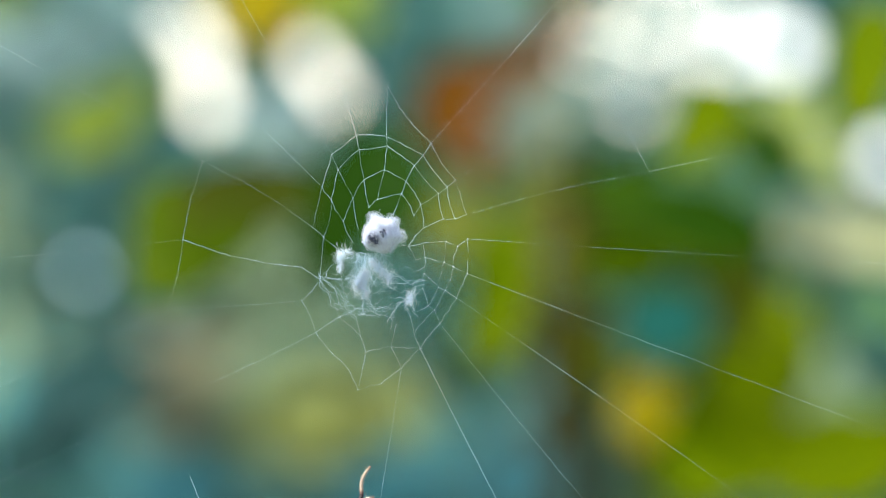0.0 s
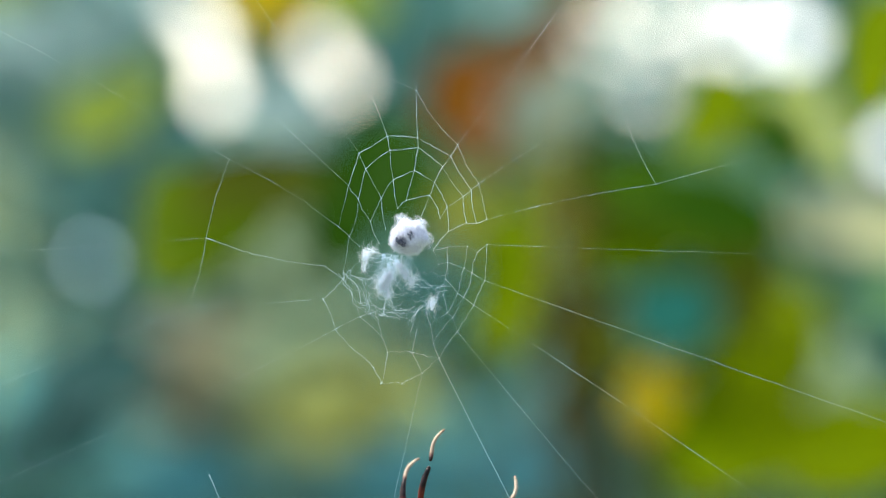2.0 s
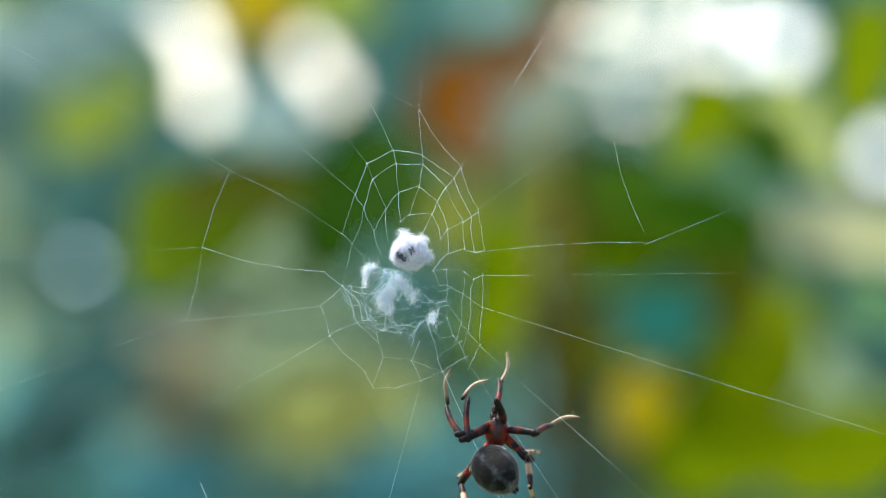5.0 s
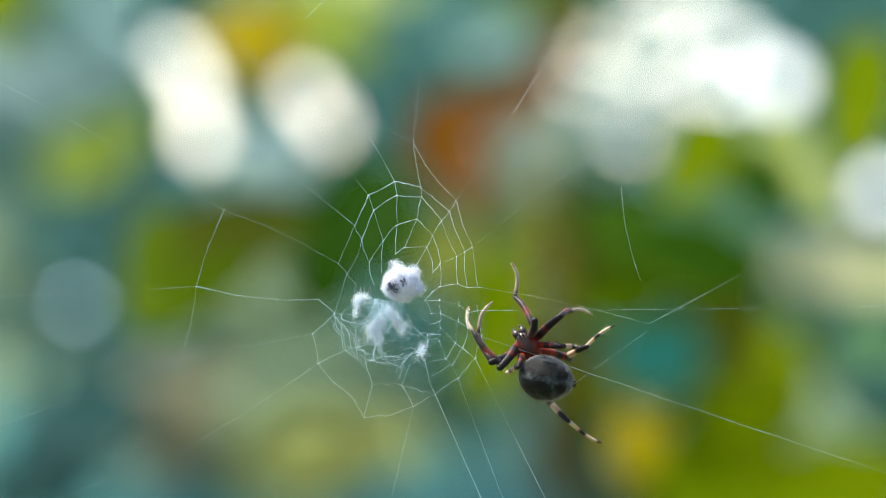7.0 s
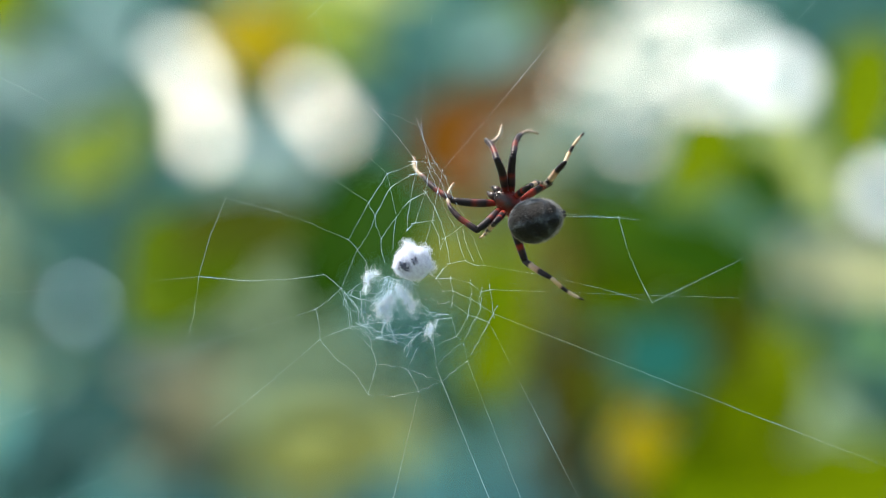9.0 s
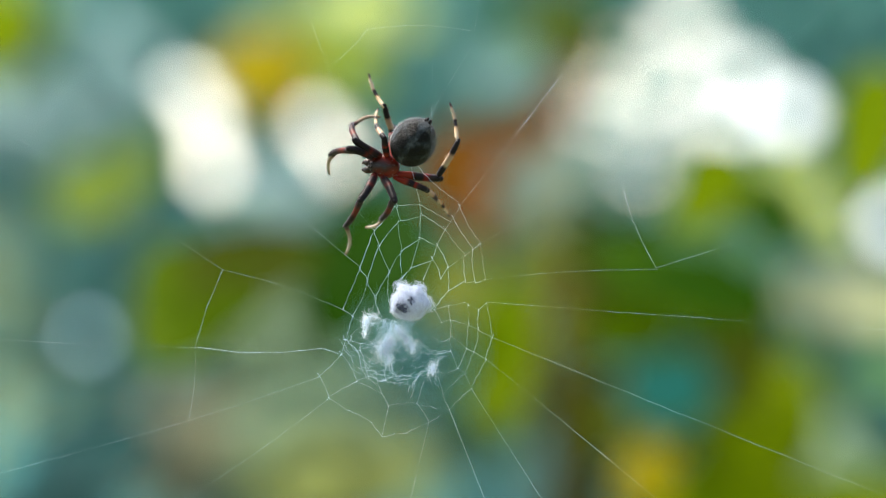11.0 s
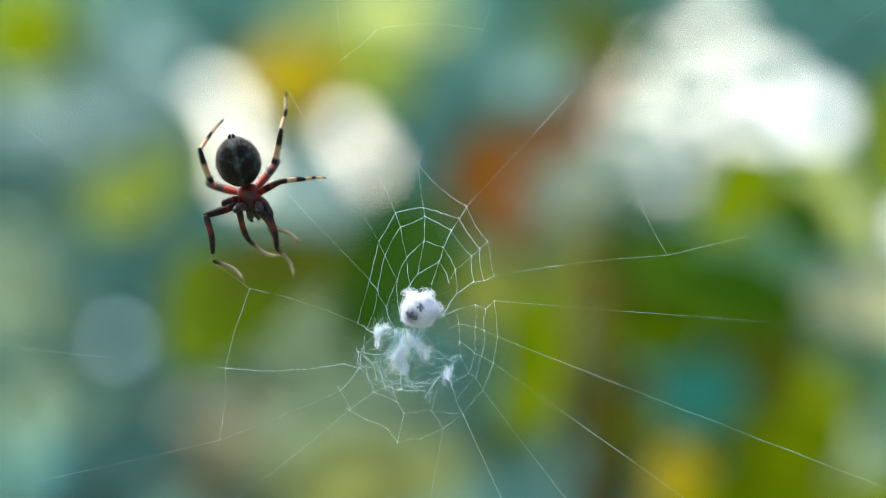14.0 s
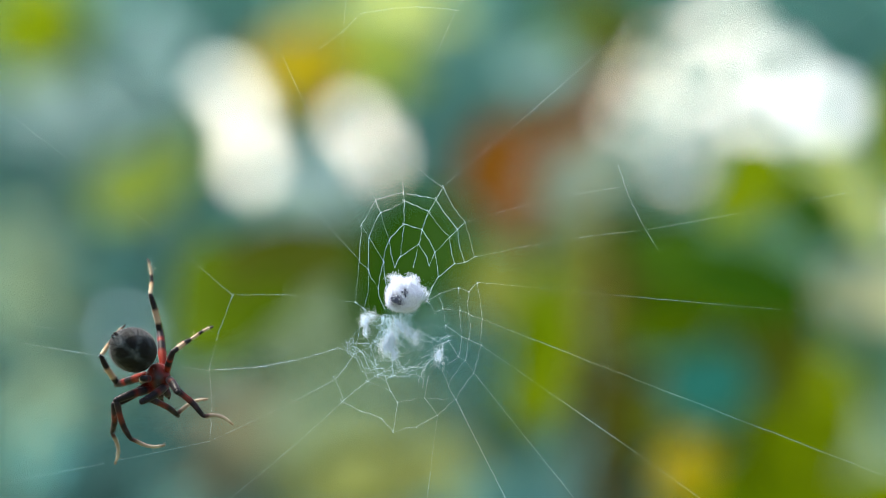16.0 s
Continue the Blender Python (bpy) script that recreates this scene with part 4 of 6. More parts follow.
sway(13.5, a0=(-0.2, -1.6), a1=(1.0, -0.9), a_knot=(3.3, -1.7), b0=(0.6, 0.5), c0=(0.1, 1.0), c_knot=(-2.2, -3.8), d_knot=(-2.0, -3.3), e0=(-0.4, 1.0), f0=(0.7, 0.9), h0=(2.8, 0.1), hub=(1.0, -1.4), i0=(2.6, -0.0), k0=(2.2, 1.9), m0=(1.3, -2.3), n_knot=(3.4, -10.6), o_knot=(1.6, -10.2), p_knot=(2.6, -10.5), r0=(2.8, -3.4), s0=(1.3, -1.8), z0=(1.6, -2.3), z1=(0.2, -2.7))
sway(14, a0=(-0.6, -1.1), a1=(0.5, -0.2), a_knot=(2.6, -0.7), b0=(0.4, 1.0), c0=(-0.3, 1.3), c_knot=(-2.7, -2.9), d_knot=(-2.5, -2.2), e0=(-1.3, 1.3), f0=(-0.4, 1.1), h0=(1.4, 0.4), hub=(0.6, -0.8), i0=(1.3, 0.5), k0=(0.9, 2.9), m0=(0.2, -1.5), n_knot=(3.0, -9.6), o_knot=(1.4, -9.2), p_knot=(2.1, -9.2), r0=(2.1, -2.8), s0=(0.8, -1.2), z0=(1.1, -1.2), z1=(-0.8, -1.7))
sway(14.5, a0=(-3.2, -0.3), a1=(-2.2, 0.7), a_knot=(-0.3, 0.4), b0=(-2.9, 2.1), c0=(-3.4, 2.5), c_knot=(-5.5, -1.8), d_knot=(-5.1, -1.0), e0=(-3.7, 2.3), f0=(-3.1, 2.0), h0=(-0.4, 1.4), hub=(-2.0, -0.0), i0=(-0.5, 1.3), k0=(-0.8, 3.2), m0=(-1.8, -1.1), n_knot=(0.7, -9.6), o_knot=(-1.0, -9.2), p_knot=(0.2, -9.6), r0=(-0.6, -1.9), s0=(-1.9, -0.5), z0=(-1.6, 0.1), z1=(-4.1, -0.5))
sway(15, a0=(-0.5, -1.2), a1=(0.4, -0.2), a_knot=(2.0, -0.4), b0=(0.1, 1.0), c0=(-0.6, 1.4), c_knot=(-1.9, -4.4), d_knot=(-2.5, -1.5), e0=(-1.3, 1.4), f0=(-0.3, 1.3), h0=(2.0, 0.6), hub=(0.8, -1.0), i0=(2.0, 0.5), k0=(1.7, 2.7), m0=(0.9, -1.9), n_knot=(3.7, -10.4), o_knot=(1.9, -10.5), p_knot=(2.8, -10.5), r0=(2.1, -2.8), s0=(0.7, -1.6), z0=(1.1, -1.0), z1=(-1.5, -1.8))
sway(15.5, a0=(0.1, -0.4), a1=(0.7, 0.5), a_knot=(2.0, 0.5), b0=(0.3, 2.1), c0=(-0.3, 2.3), c_knot=(-0.6, -5.3), d_knot=(-2.2, -0.2), e0=(-0.9, 2.1), f0=(0.3, 2.1), h0=(2.7, 1.3), hub=(1.3, -0.2), i0=(2.8, 1.2), k0=(2.3, 3.3), m0=(1.6, -1.2), n_knot=(4.1, -9.5), o_knot=(2.7, -9.7), p_knot=(3.2, -9.7), r0=(2.6, -1.8), s0=(1.0, -0.8), z0=(1.5, -0.4), z1=(-1.2, -1.3))
sway(16, a0=(-4.4, -0.1), a1=(-4.0, 0.8), a_knot=(-3.1, 1.0), b0=(-4.7, 2.9), c0=(-5.2, 3.1), c_knot=(-4.3, -6.7), d_knot=(-6.9, 0.6), e0=(-5.3, 2.9), f0=(-4.2, 2.5), h0=(-1.3, 1.9), hub=(-3.2, 0.2), i0=(-1.2, 1.5), k0=(-1.1, 3.2), m0=(-2.2, -1.5), n_knot=(0.1, -11.1), o_knot=(-2.6, -11.0), p0=(0.0, -2.1), p_knot=(-2.0, -11.6), r0=(-2.0, -1.4), s0=(-3.8, -0.6), z0=(-3.2, -0.3), z1=(-5.9, -1.3))

DEPTH = {n: 1.6 * noise.noise((p[0] * 0.05, p[1] * 0.05, 0.7)) - 0.03 * min(p[0] + 20, 0) for n, p in NODES.items()}
web = tagged(new("spider_web"), "torn orb web of fine pale silk threads", "spider web")
web.location = world_at(0, 0)
THREADS = []
PLACED = {}
for when, shift in SWAYS.items():
    shifted = field_at(shift)
    PLACED[when] = {n: Vector((*(np.array(p) + shifted(p)[0]), 0)) / 1000 for n, p in NODES.items()}
    for n, p in PLACED[when].items():
        PLACED[when][n] = Vector((p.x, DEPTH[n] / 1000, p.y))


def thread(name, a, b, radius):
    """A thread piece between two crossings, with a small knot at its start; it lies along z."""
    radius *= 0.96
    spans = sorted((p[b] - p[a]).length for p in PLACED.values())
    length = spans[len(spans) // 2] if not b.endswith("far") else spans[-1]
    s = Shape()
    n = max(3, min(48, int(length * 1400)))
    rng = random.Random(a + b)
    pts, ph = [], rng.uniform(0, 6)
    loose = 2.6 if name == "spiral_thread" or a[0] in "opq" else 1.4
    sag = min(0.0004, length * 0.022) * rng.uniform(-1, 1) * loose
    for i in range(n + 1):
        f = i / n
        w = math.sin(math.pi * f)
        pts.append((w * (sag + loose * 0.000025 * math.sin(ph + f * length * 3600) + loose * (0.00016 if name == "spiral_thread" and a[0] in "efghijk" else 0.00007) * noise.noise((f * length * 700, ph, 0))),
                    w * 0.00005 * math.sin(ph * 2 + f * length * 3300), f * length))
    s.tube(pts, [radius * (max(0.3, 0.9 + 1.3 * noise.noise((k * length * 70 / n, ph, 3))) if a.endswith("far") or b.endswith("far") else max(0.45, 0.85 + 0.95 * noise.noise((k * 0.45, ph, 3)))) for k in range(len(pts))], 4)
    if not a.endswith("far"):
        k = 0.6 if a.endswith("knot") else 0.85
        s.blob((0, 0, 0), (0.00007 * k, 0.00007 * k, 0.00012 * k), 4, 5)
    ob = part(name, s.done(name, SILK), web)
    THREADS.append((ob, a, b, length))


for chain in CHAINS:
    for a, b in zip(chain[1:], chain):
        thick = {"i_far": 0.000042, "e_far": 0.000008, "g_far": 0.000019, "h_far": 0.000017, "f_far": 0.000015, "o_knot": 0.000028, "s_knot": 0.000036, "s_far": 0.00002}.get(b, 0.000012 if "_" in b else (0.00003 if b[0] in "abcdqrs" else 0.000022))
        thread("radial_thread", a, b, thick)
for line in SPIRAL:
    names = line.split()
    for a, b in zip(names, names[1:]):
        if (a, b) in (("b0", "c0"), ("b1", "c1")):
            thread("spiral_thread", a, b, 0.000042)
            continue
        thread("spiral_thread", a, b, {"c_knot": 0.000028, "p_knot": 0.000017, "o_knot": 0.000017, "z0": 0.000015, "a_knot": 0.000015, "s_knot": 0.000014, "y0": 0.000065}.get(a, 0.000033 if a[0] in "abcdqrs" else 0.000021))


# ---- wrapped prey and loose silk at the hub ----
def wander(s, a, b, rng, loose, radius, steps=9):
    """A loose fibre from a to b."""
    a, b = Vector(a), Vector(b)
    pts = []
    drift = Vector((0, 0, 0))
    for i in range(steps + 1):
        f = i / steps
        drift += Vector((rng.gauss(0, 1), rng.gauss(0, 0.7), rng.gauss(0, 1))) * loose * 0.3
        kink = Vector((rng.gauss(0, 1), 0, rng.gauss(0, 1))) * loose * 0.22
        pts.append(a.lerp(b, f) + (drift + kink) * math.sin(math.pi * f))
    s.tube(pts, [radius] * len(pts), 3, cap=False)


def wrap_material():
    """Felted white silk, greyer where the dark insect lies close under it."""
    m, nodes, links = nodes_of("silk_wrap")
    p = nodes["Principled BSDF"]
    n = noise_node(nodes, links, 1300, 6.0, 0.7)
    shade = None
    tc = nodes.new("ShaderNodeTexCoord")
    for place, r in (((-0.0013, -0.0018, -0.0007), 0.0014), ((0.0003, -0.0021, 0.0006), 0.0008)):
        d = nodes.new("ShaderNodeVectorMath")
        d.operation = "DISTANCE"
        d.inputs[1].default_value = place
        links.new(tc.outputs["Object"], d.inputs[0])
        f = nodes.new("ShaderNodeMath")
        f.operation = "MULTIPLY_ADD"
        f.use_clamp = True
        f.inputs[1].default_value, f.inputs[2].default_value = -1 / r, 1.15
        links.new(d.outputs["Value"], f.inputs[0])
        if shade is None:
            shade = f
        else:
            top = nodes.new("ShaderNodeMath")
            top.operation = "MAXIMUM"
            links.new(shade.outputs[0], top.inputs[0])
            links.new(f.outputs[0], top.inputs[1])
            shade = top
    grain = nodes.new("ShaderNodeMath")
    grain.operation = "MULTIPLY_ADD"
    grain.inputs[1].default_value = 0.5
    links.new(n.outputs["Fac"], grain.inputs[0])
    links.new(shade.outputs[0], grain.inputs[2])
    r = ramp_node(nodes, [(0.10, (0.66, 0.70, 0.82)), (0.34, (0.54, 0.57, 0.69)), (0.7, (0.27, 0.28, 0.38)), (1.0, (0.12, 0.13, 0.19))])
    links.new(grain.outputs[0], r.inputs[0])
    links.new(r.outputs[0], p.inputs["Base Color"])
    p.inputs["Roughness"].default_value, p.inputs["Specular IOR Level"].default_value = 0.9, 0.03
    t = nodes.new("ShaderNodeBsdfTranslucent")
    links.new(r.outputs[0], t.inputs["Color"])
    mix = nodes.new("ShaderNodeMixShader")
    mix.inputs[0].default_value = 0.35
    links.new(p.outputs[0], mix.inputs[1])
    links.new(t.outputs[0], mix.inputs[2])
    links.new(mix.outputs[0], nodes["Material Output"].inputs["Surface"])
    bumped(nodes, links, n.outputs["Fac"], p, 0.5, 0.00012)
    return m


PEAKS = ((114, 0.17, 12), (52, 0.05, 15), (-8, 0.11, 12), (-60, 0.04, 14), (-150, 0.06, 16))


def wrapped_prey():
    rng = random.Random(11)
    thing = new("wrapped_prey")
    core = Shape()

    def lumpy(p):
        q = p * 900
        turn = math.degrees(math.atan2(p.z, p.x))
        peak = sum(h * math.exp(-((turn - at) / w) ** 2) for at, h, w in PEAKS) * max(0.0, 1 - (p.y / 0.0022) ** 2)
        return p * (0.87 + peak + 0.10 * noise.noise(q * 0.8) + 0.035 * noise.noise(q * 2.1 + Vector((4, 0, 0))))

    core.blob((0, 0, 0.0001), (0.0031, 0.0021, 0.0029), 34, 46, 0.0, lumpy)
    part("silk_wrapping", core.done("silk_wrapping", wrap_material()), thing)
    for x, z, a, b in ((-0.0016, -0.0005, 0.00042, 0.00018), (-0.0012, -0.0008, 0.0004, 0.0002), (-0.0008, -0.0012, 0.00035, 0.00016), (-0.0019, -0.0001, 0.0002, 0.00018), (-0.0006, -0.0008, 0.00018, 0.00014),
                       (-0.0011, -0.0001, 0.00016, 0.00012), (0.0002, 0.0003, 0.00012, 0.00034), (0.0004, 0.0008, 0.00015, 0.0002), (-0.0001, 0.0006, 0.00016, 0.00012), (0.0003, -0.0001, 0.00012, 0.0002)):
        husk = Shape()
        husk.blob((x, -0.0019 * math.sqrt(1 - (x / 0.0032) ** 2 - (z / 0.0030) ** 2), z), (a, 0.0004, b), 9, 12, 0.9)
        part("insect_piece", husk.done("insect_piece", PREY), thing, "dark insect body showing through silk")
    fuzz = Shape()
    for _ in range(3600):
        p = on_ball(rng, (0.0031, 0.0021, 0.0029))
        over = p.y < -0.001 and (-0.0022 < p.x < -0.0006 and -0.0014 < p.z < 0.0001 or -0.0003 < p.x < 0.0006 and -0.0003 < p.z < 0.0009)
        if over and rng.random() < 0.55:
            continue
        q = p + Vector((rng.gauss(0, 1), rng.gauss(0, 0.7), rng.gauss(0, 1))) * 0.0006
        r = lumpy(q * (p.length / q.length)) * rng.uniform(1.0, 1.10)
        if rng.random() < 0.10:
            r = r * rng.uniform(1.04, 1.16)
        wander(fuzz, lumpy(p), r + Vector((0, 0, 0.0001)), rng, 0.00042, rng.choice((0.000006, 0.000008, 0.000011)), 6)
    for at, high, _ in PEAKS[:3]:
        a = radians(at)
        for _ in range(70):
            b, c = a + rng.gauss(0, 0.3), a + rng.gauss(0, 0.16)
            k, far = rng.uniform(0.0026, 0.0032), 0.0031 * (1 + high + rng.uniform(0, 0.22))
            wander(fuzz, (k * math.cos(b), rng.gauss(0, 0.0004), k * math.sin(b)), (far * math.cos(c), rng.gauss(0, 0.0003), far * math.sin(c)), rng, 0.0004, 0.000008, 8)
    tagged(part("silk_fuzz", fuzz.done("silk_fuzz", FIBRE), thing), kind="stuff")
    return tagged(thing, "insect wrapped in fuzzy white silk", "wrapped prey")


def silk_tangle():
    """Loose tufts and crossing fibres below the prey."""
    rng = random.Random(23)
    thing = new("silk_tangle")

    def ragged(p):
        return p * (1 + 0.5 * noise.noise(p * 3500 + Vector((0, 0, 7))) + 0.3 * noise.noise(p * 9000))

    tufts = (((-6.1, -3.0), (0.7, 0.5), 70), ((-6.8, -4.6), (0.3, 0.9), 50), ((-4.0, -6.4), (0.8, 0.9), 110), ((-3.2, -7.6), (1.0, 1.2), 120), ((-2.5, -8.8), (0.6, 0.7), 80), ((0.0, -5.6), (1.0, 0.5), 80),
             ((1.3, -6.7), (0.5, 0.9), 70), ((4.4, -9.9), (0.5, 0.7), 80), ((-1.6, -4.4), (0.8, 0.4), 70))
    for (x, z), (rx, rz), count in tufts:
        tuft = Shape()
        c = Vector((x / 1000, 0, z / 1000))
        bend = [Vector((rng.gauss(0, 0.8) * rx, 0, (1 - k) * rz * rng.uniform(0.8, 1.3))) / 1000 for k in range(3)]

        def along(f):
            g = f * 2
            return c + (bend[0].lerp(bend[1], g) if g < 1 else bend[1].lerp(bend[2], g - 1))

        for f in (0.15, 0.4, 0.6, 0.85):
            tuft.blob(along(f), (rx * rng.uniform(0.00008, 0.0002), 0.0001, rz * rng.uniform(0.0001, 0.00022)), 12, 16, 0.9, ragged)
        part("silk_tuft", tuft.done("silk_tuft", FLUFF), thing)
        wisps = Shape()
        for _ in range(count * 3):
            p = along(rng.random()) + Vector((rng.gauss(0, 0.00034 * rx), rng.gauss(0, 0.0002), rng.gauss(0, 0.0003 * rz)))
            q = p + Vector((rng.gauss(0, 0.0005), rng.gauss(0, 0.0002), rng.gauss(0, 0.0007)))
            wander(wisps, p, q, rng, 0.0003, rng.choice((0.000006, 0.000008, 0.000012)), 6)
        for _ in range(count // 3):
            wander(wisps, along(rng.random()), along(rng.random()) + on_ball(rng, (rx / 550, 0.0006, rz / 550)), rng, 0.0004, 0.000011, 9)
        tagged(part("silk_wisp", wisps.done("silk_wisp", FLOSS), thing), kind="stuff")
    loose = Shape()
    net = "A-9.6,-6.9 B-6.6,-6.6 C-3.6,-5.5 D-5.2,-11.2 E-3.8,-12.6 F-1.0,-12.2 G2.4,-11.2 H4.8,-9.6 I6.4,-7.0 J-3.0,-10.0 K1.5,-6.5 L4.8,-7.0 M-2.5,-3.2 N-6.4,-3.6 O0.6,-7.0 P1.5,-9.5 Q0.6,-14.0 R5.5,-12.0 S-7.6,-10.6 T-6.0,-1.5"
    spot = {w[0]: [float(v) for v in w[1:].split(",")] for w in net.split()}
    for pair in "AB BC AD BD DE EF FG GH HI JE KL MN NA OP PH DF GQ HR SE AS TN CJ JF KI BN MT".split():
        (ax, az), (bx, bz) = spot[pair[0]], spot[pair[1]]
        j = lambda v: v / 1000 + rng.gauss(0, 0.0005)
        for _ in range(rng.choice((1, 2, 3))):
            wander(loose, (j(ax), j(0), j(az)), (j(bx), j(0), j(bz)), rng, 0.0006, rng.choice((0.000014, 0.000019, 0.000025)), 14)
    for _ in range(46):
        x = rng.uniform(-4, 0.8)
        wander(loose, (x / 1000, 0, -0.0028), (x / 1000 + rng.gauss(-0.0006, 0.0008), 0, rng.uniform(-0.0085, -0.004)), rng, 0.0007, 0.000018, 12)
    for _ in range(24):
        x, z, a = rng.gauss(-1.5, 3.2), rng.uniform(-12.4, -3.4), rng.uniform(0, 6.283)
        r = rng.uniform(0.8, 2.2)
        wander(loose, ((x - r * math.cos(a)) / 1000, 0, (z - 0.6 * r * math.sin(a)) / 1000), ((x + r * math.cos(a)) / 1000, 0, (z + 0.6 * r * math.sin(a)) / 1000), rng, 0.0008, rng.choice((0.000008, 0.000011, 0.000015)), 14)
    tagged(part("loose_silk", loose.done("loose_silk", SILK), thing), kind="stuff")
    return tagged(thing, "ragged tufts of loose white silk below the prey", "silk")


prey, tangle = wrapped_prey(), silk_tangle()


# ---- the spider: x to its head, z to its back, y to its left; the origin at the waist ----
def leg_segment(seg, leg_no, curl):
    """One leg segment along z; curl: to which side it arches, as the leg bends there."""
    length = SEGMENTS[seg][leg_no - 1] / 1000
    fat = {"femur": 0.00070, "tibia": 0.00054, "metatarsus": 0.00034}[seg] * (0.82 if leg_no == 3 else 1.0)
    rng = random.Random(seg + str(leg_no))
    s = Shape()
    profile = {"femur": (0.55, 0.85, 1.0, 0.97, 0.92, 0.88, 0.74), "tibia": (0.92, 1.02, 0.90, 0.92, 0.90, 0.82, 0.62),
               "metatarsus": (0.9, 1.0, 0.88, 0.8, 0.75, 0.68, 0.4)}[seg]
    bow = {"femur": 0.05, "tibia": 0.03, "metatarsus": -0.10}[seg] * length
    arch = {"femur": 0.03, "tibia": 0.05, "metatarsus": 0.12}[seg] * length * curl * (1.0 if leg_no < 3 else 0.4)
    n = 14
    prof = np.interp(np.linspace(0, 6, n + 1), range(7), profile)
    
    def middle(f):
        return Vector((arch * math.sin(math.pi * f ** 1.25), bow * math.sin(math.pi * f), length * f))

    pts = [middle(i / n) for i in range(n + 1)]
    s.tube(pts, [fat * k for k in prof], 10)
    s.blob((0, 0, 0), (fat * profile[0],) * 3, 6, 10)
    s.blob((0, 0, length), (fat * profile[-1],) * 3, 6, 10)
    if seg == "metatarsus":
        for x in (-0.00008, 0.00008):
            s.tube([(x, 0, length), (x * 1.5, -0.0001, length + 0.0002), (x * 1.5, -0.0003, length + 0.0003)], [0.00005, 0.00004, 0.00001], 5)
    for _ in range(240):
        f, a = rng.uniform(0.05, 0.98), rng.uniform(0, 6.283)
        out = Vector((math.cos(a), math.sin(a), 0))
        root = middle(f) + out * fat * 0.8
        long = rng.choice((0.0003, 0.00035, 0.00045)) * (1.0 if seg != "metatarsus" else 0.8)
        s.spike(root, root + out * long * 0.6 + Vector((0, 0, long)), 0.000010)
    for k in range(16 if seg != "metatarsus" else 6):
        f, a = 0.12 + 0.83 * (k + rng.random()) / (16 if seg != "metatarsus" else 6), k * 2.4
        out = Vector((math.cos(a), math.sin(a), 0))
        root = middle(f) + out * fat * 0.8
        s.spike(root, root + out * rng.uniform(0.0006, 0.0010) + Vector((0, 0, 0.0006)), 0.000032)
    return s.done(seg, LEG_MATERIAL[seg, leg_no])


spider = tagged(new("spider"), "hairy orb weaver, charcoal abdomen and red and cream banded legs", "spider")


def build_body():
    s = Shape()

    def pear(p):
        f = p.x / 0.0026
        w = 1 - 0.34 * max(f, 0) ** 1.3
        return Vector((p.x, p.y * w, p.z * (1 - 0.15 * max(f, 0))))

    s.blob((0.0020, 0, 0), (0.0026, 0.0020, 0.0013), 12, 18, 0.05, pear)
    front = part("cephalothorax", s.done("cephalothorax", CARAPACE), spider, "glossy dark red carapace")
    for y, x, z, r in ((0.00028, 0.0044, 0.0006, 0.00017), (-0.00028, 0.0044, 0.0006, 0.00017), (0.00026, 0.0040, 0.0009, 0.00015), (-0.00026, 0.0040, 0.0009, 0.00015),
                       (0.00085, 0.0040, 0.0005, 0.00014), (-0.00085, 0.0040, 0.0005, 0.00014)):
        e = Shape()
        e.blob((x, y, z), (r, r, r), 6, 8)
        part("eye", e.done("eye", EYE), front)
    for side in (1, -1):
        jaw = Shape()
        jaw.tube([(0.0040, side * 0.0005, -0.0002), (0.0048, side * 0.0006, -0.0008), (0.0049, side * 0.0005, -0.0018)], [0.0006, 0.0006, 0.0003], 8)
        part("fang", jaw.done("fang", CARAPACE), front)
        palp = Shape()
        palp.tube([(0.0038, side * 0.0008, -0.0005), (0.0047, side * 0.0009, -0.0006), (0.0053, side * 0.0006, -0.0010), (0.0056, side * 0.0004, -0.0016)],
                  [0.00034, 0.0003, 0.0003, 0.0001], 7)
        part("palp", palp.done("palp", LEG_MATERIAL["metatarsus", 1]), front, "small banded feeler")
    down = Shape()
    rng = random.Random(8)
    for _ in range(380):
        p = on_ball(rng, (0.0026, 0.0020, 0.0013))
        if p.z > -0.0004 and (p.x > 0.0004 or rng.random() < 0.35):
            out = Vector((p.x * 0.08, p.y * 0.12, 0.0002 + p.z * 0.1))
            p = pear(p) + Vector((0.0020, 0, 0))
            down.spike(p, p + out + Vector((-0.00015, 0, 0)), 0.000016)
    tagged(part("carapace_down", down.done("carapace_down", DOWN), front), kind="stuff")


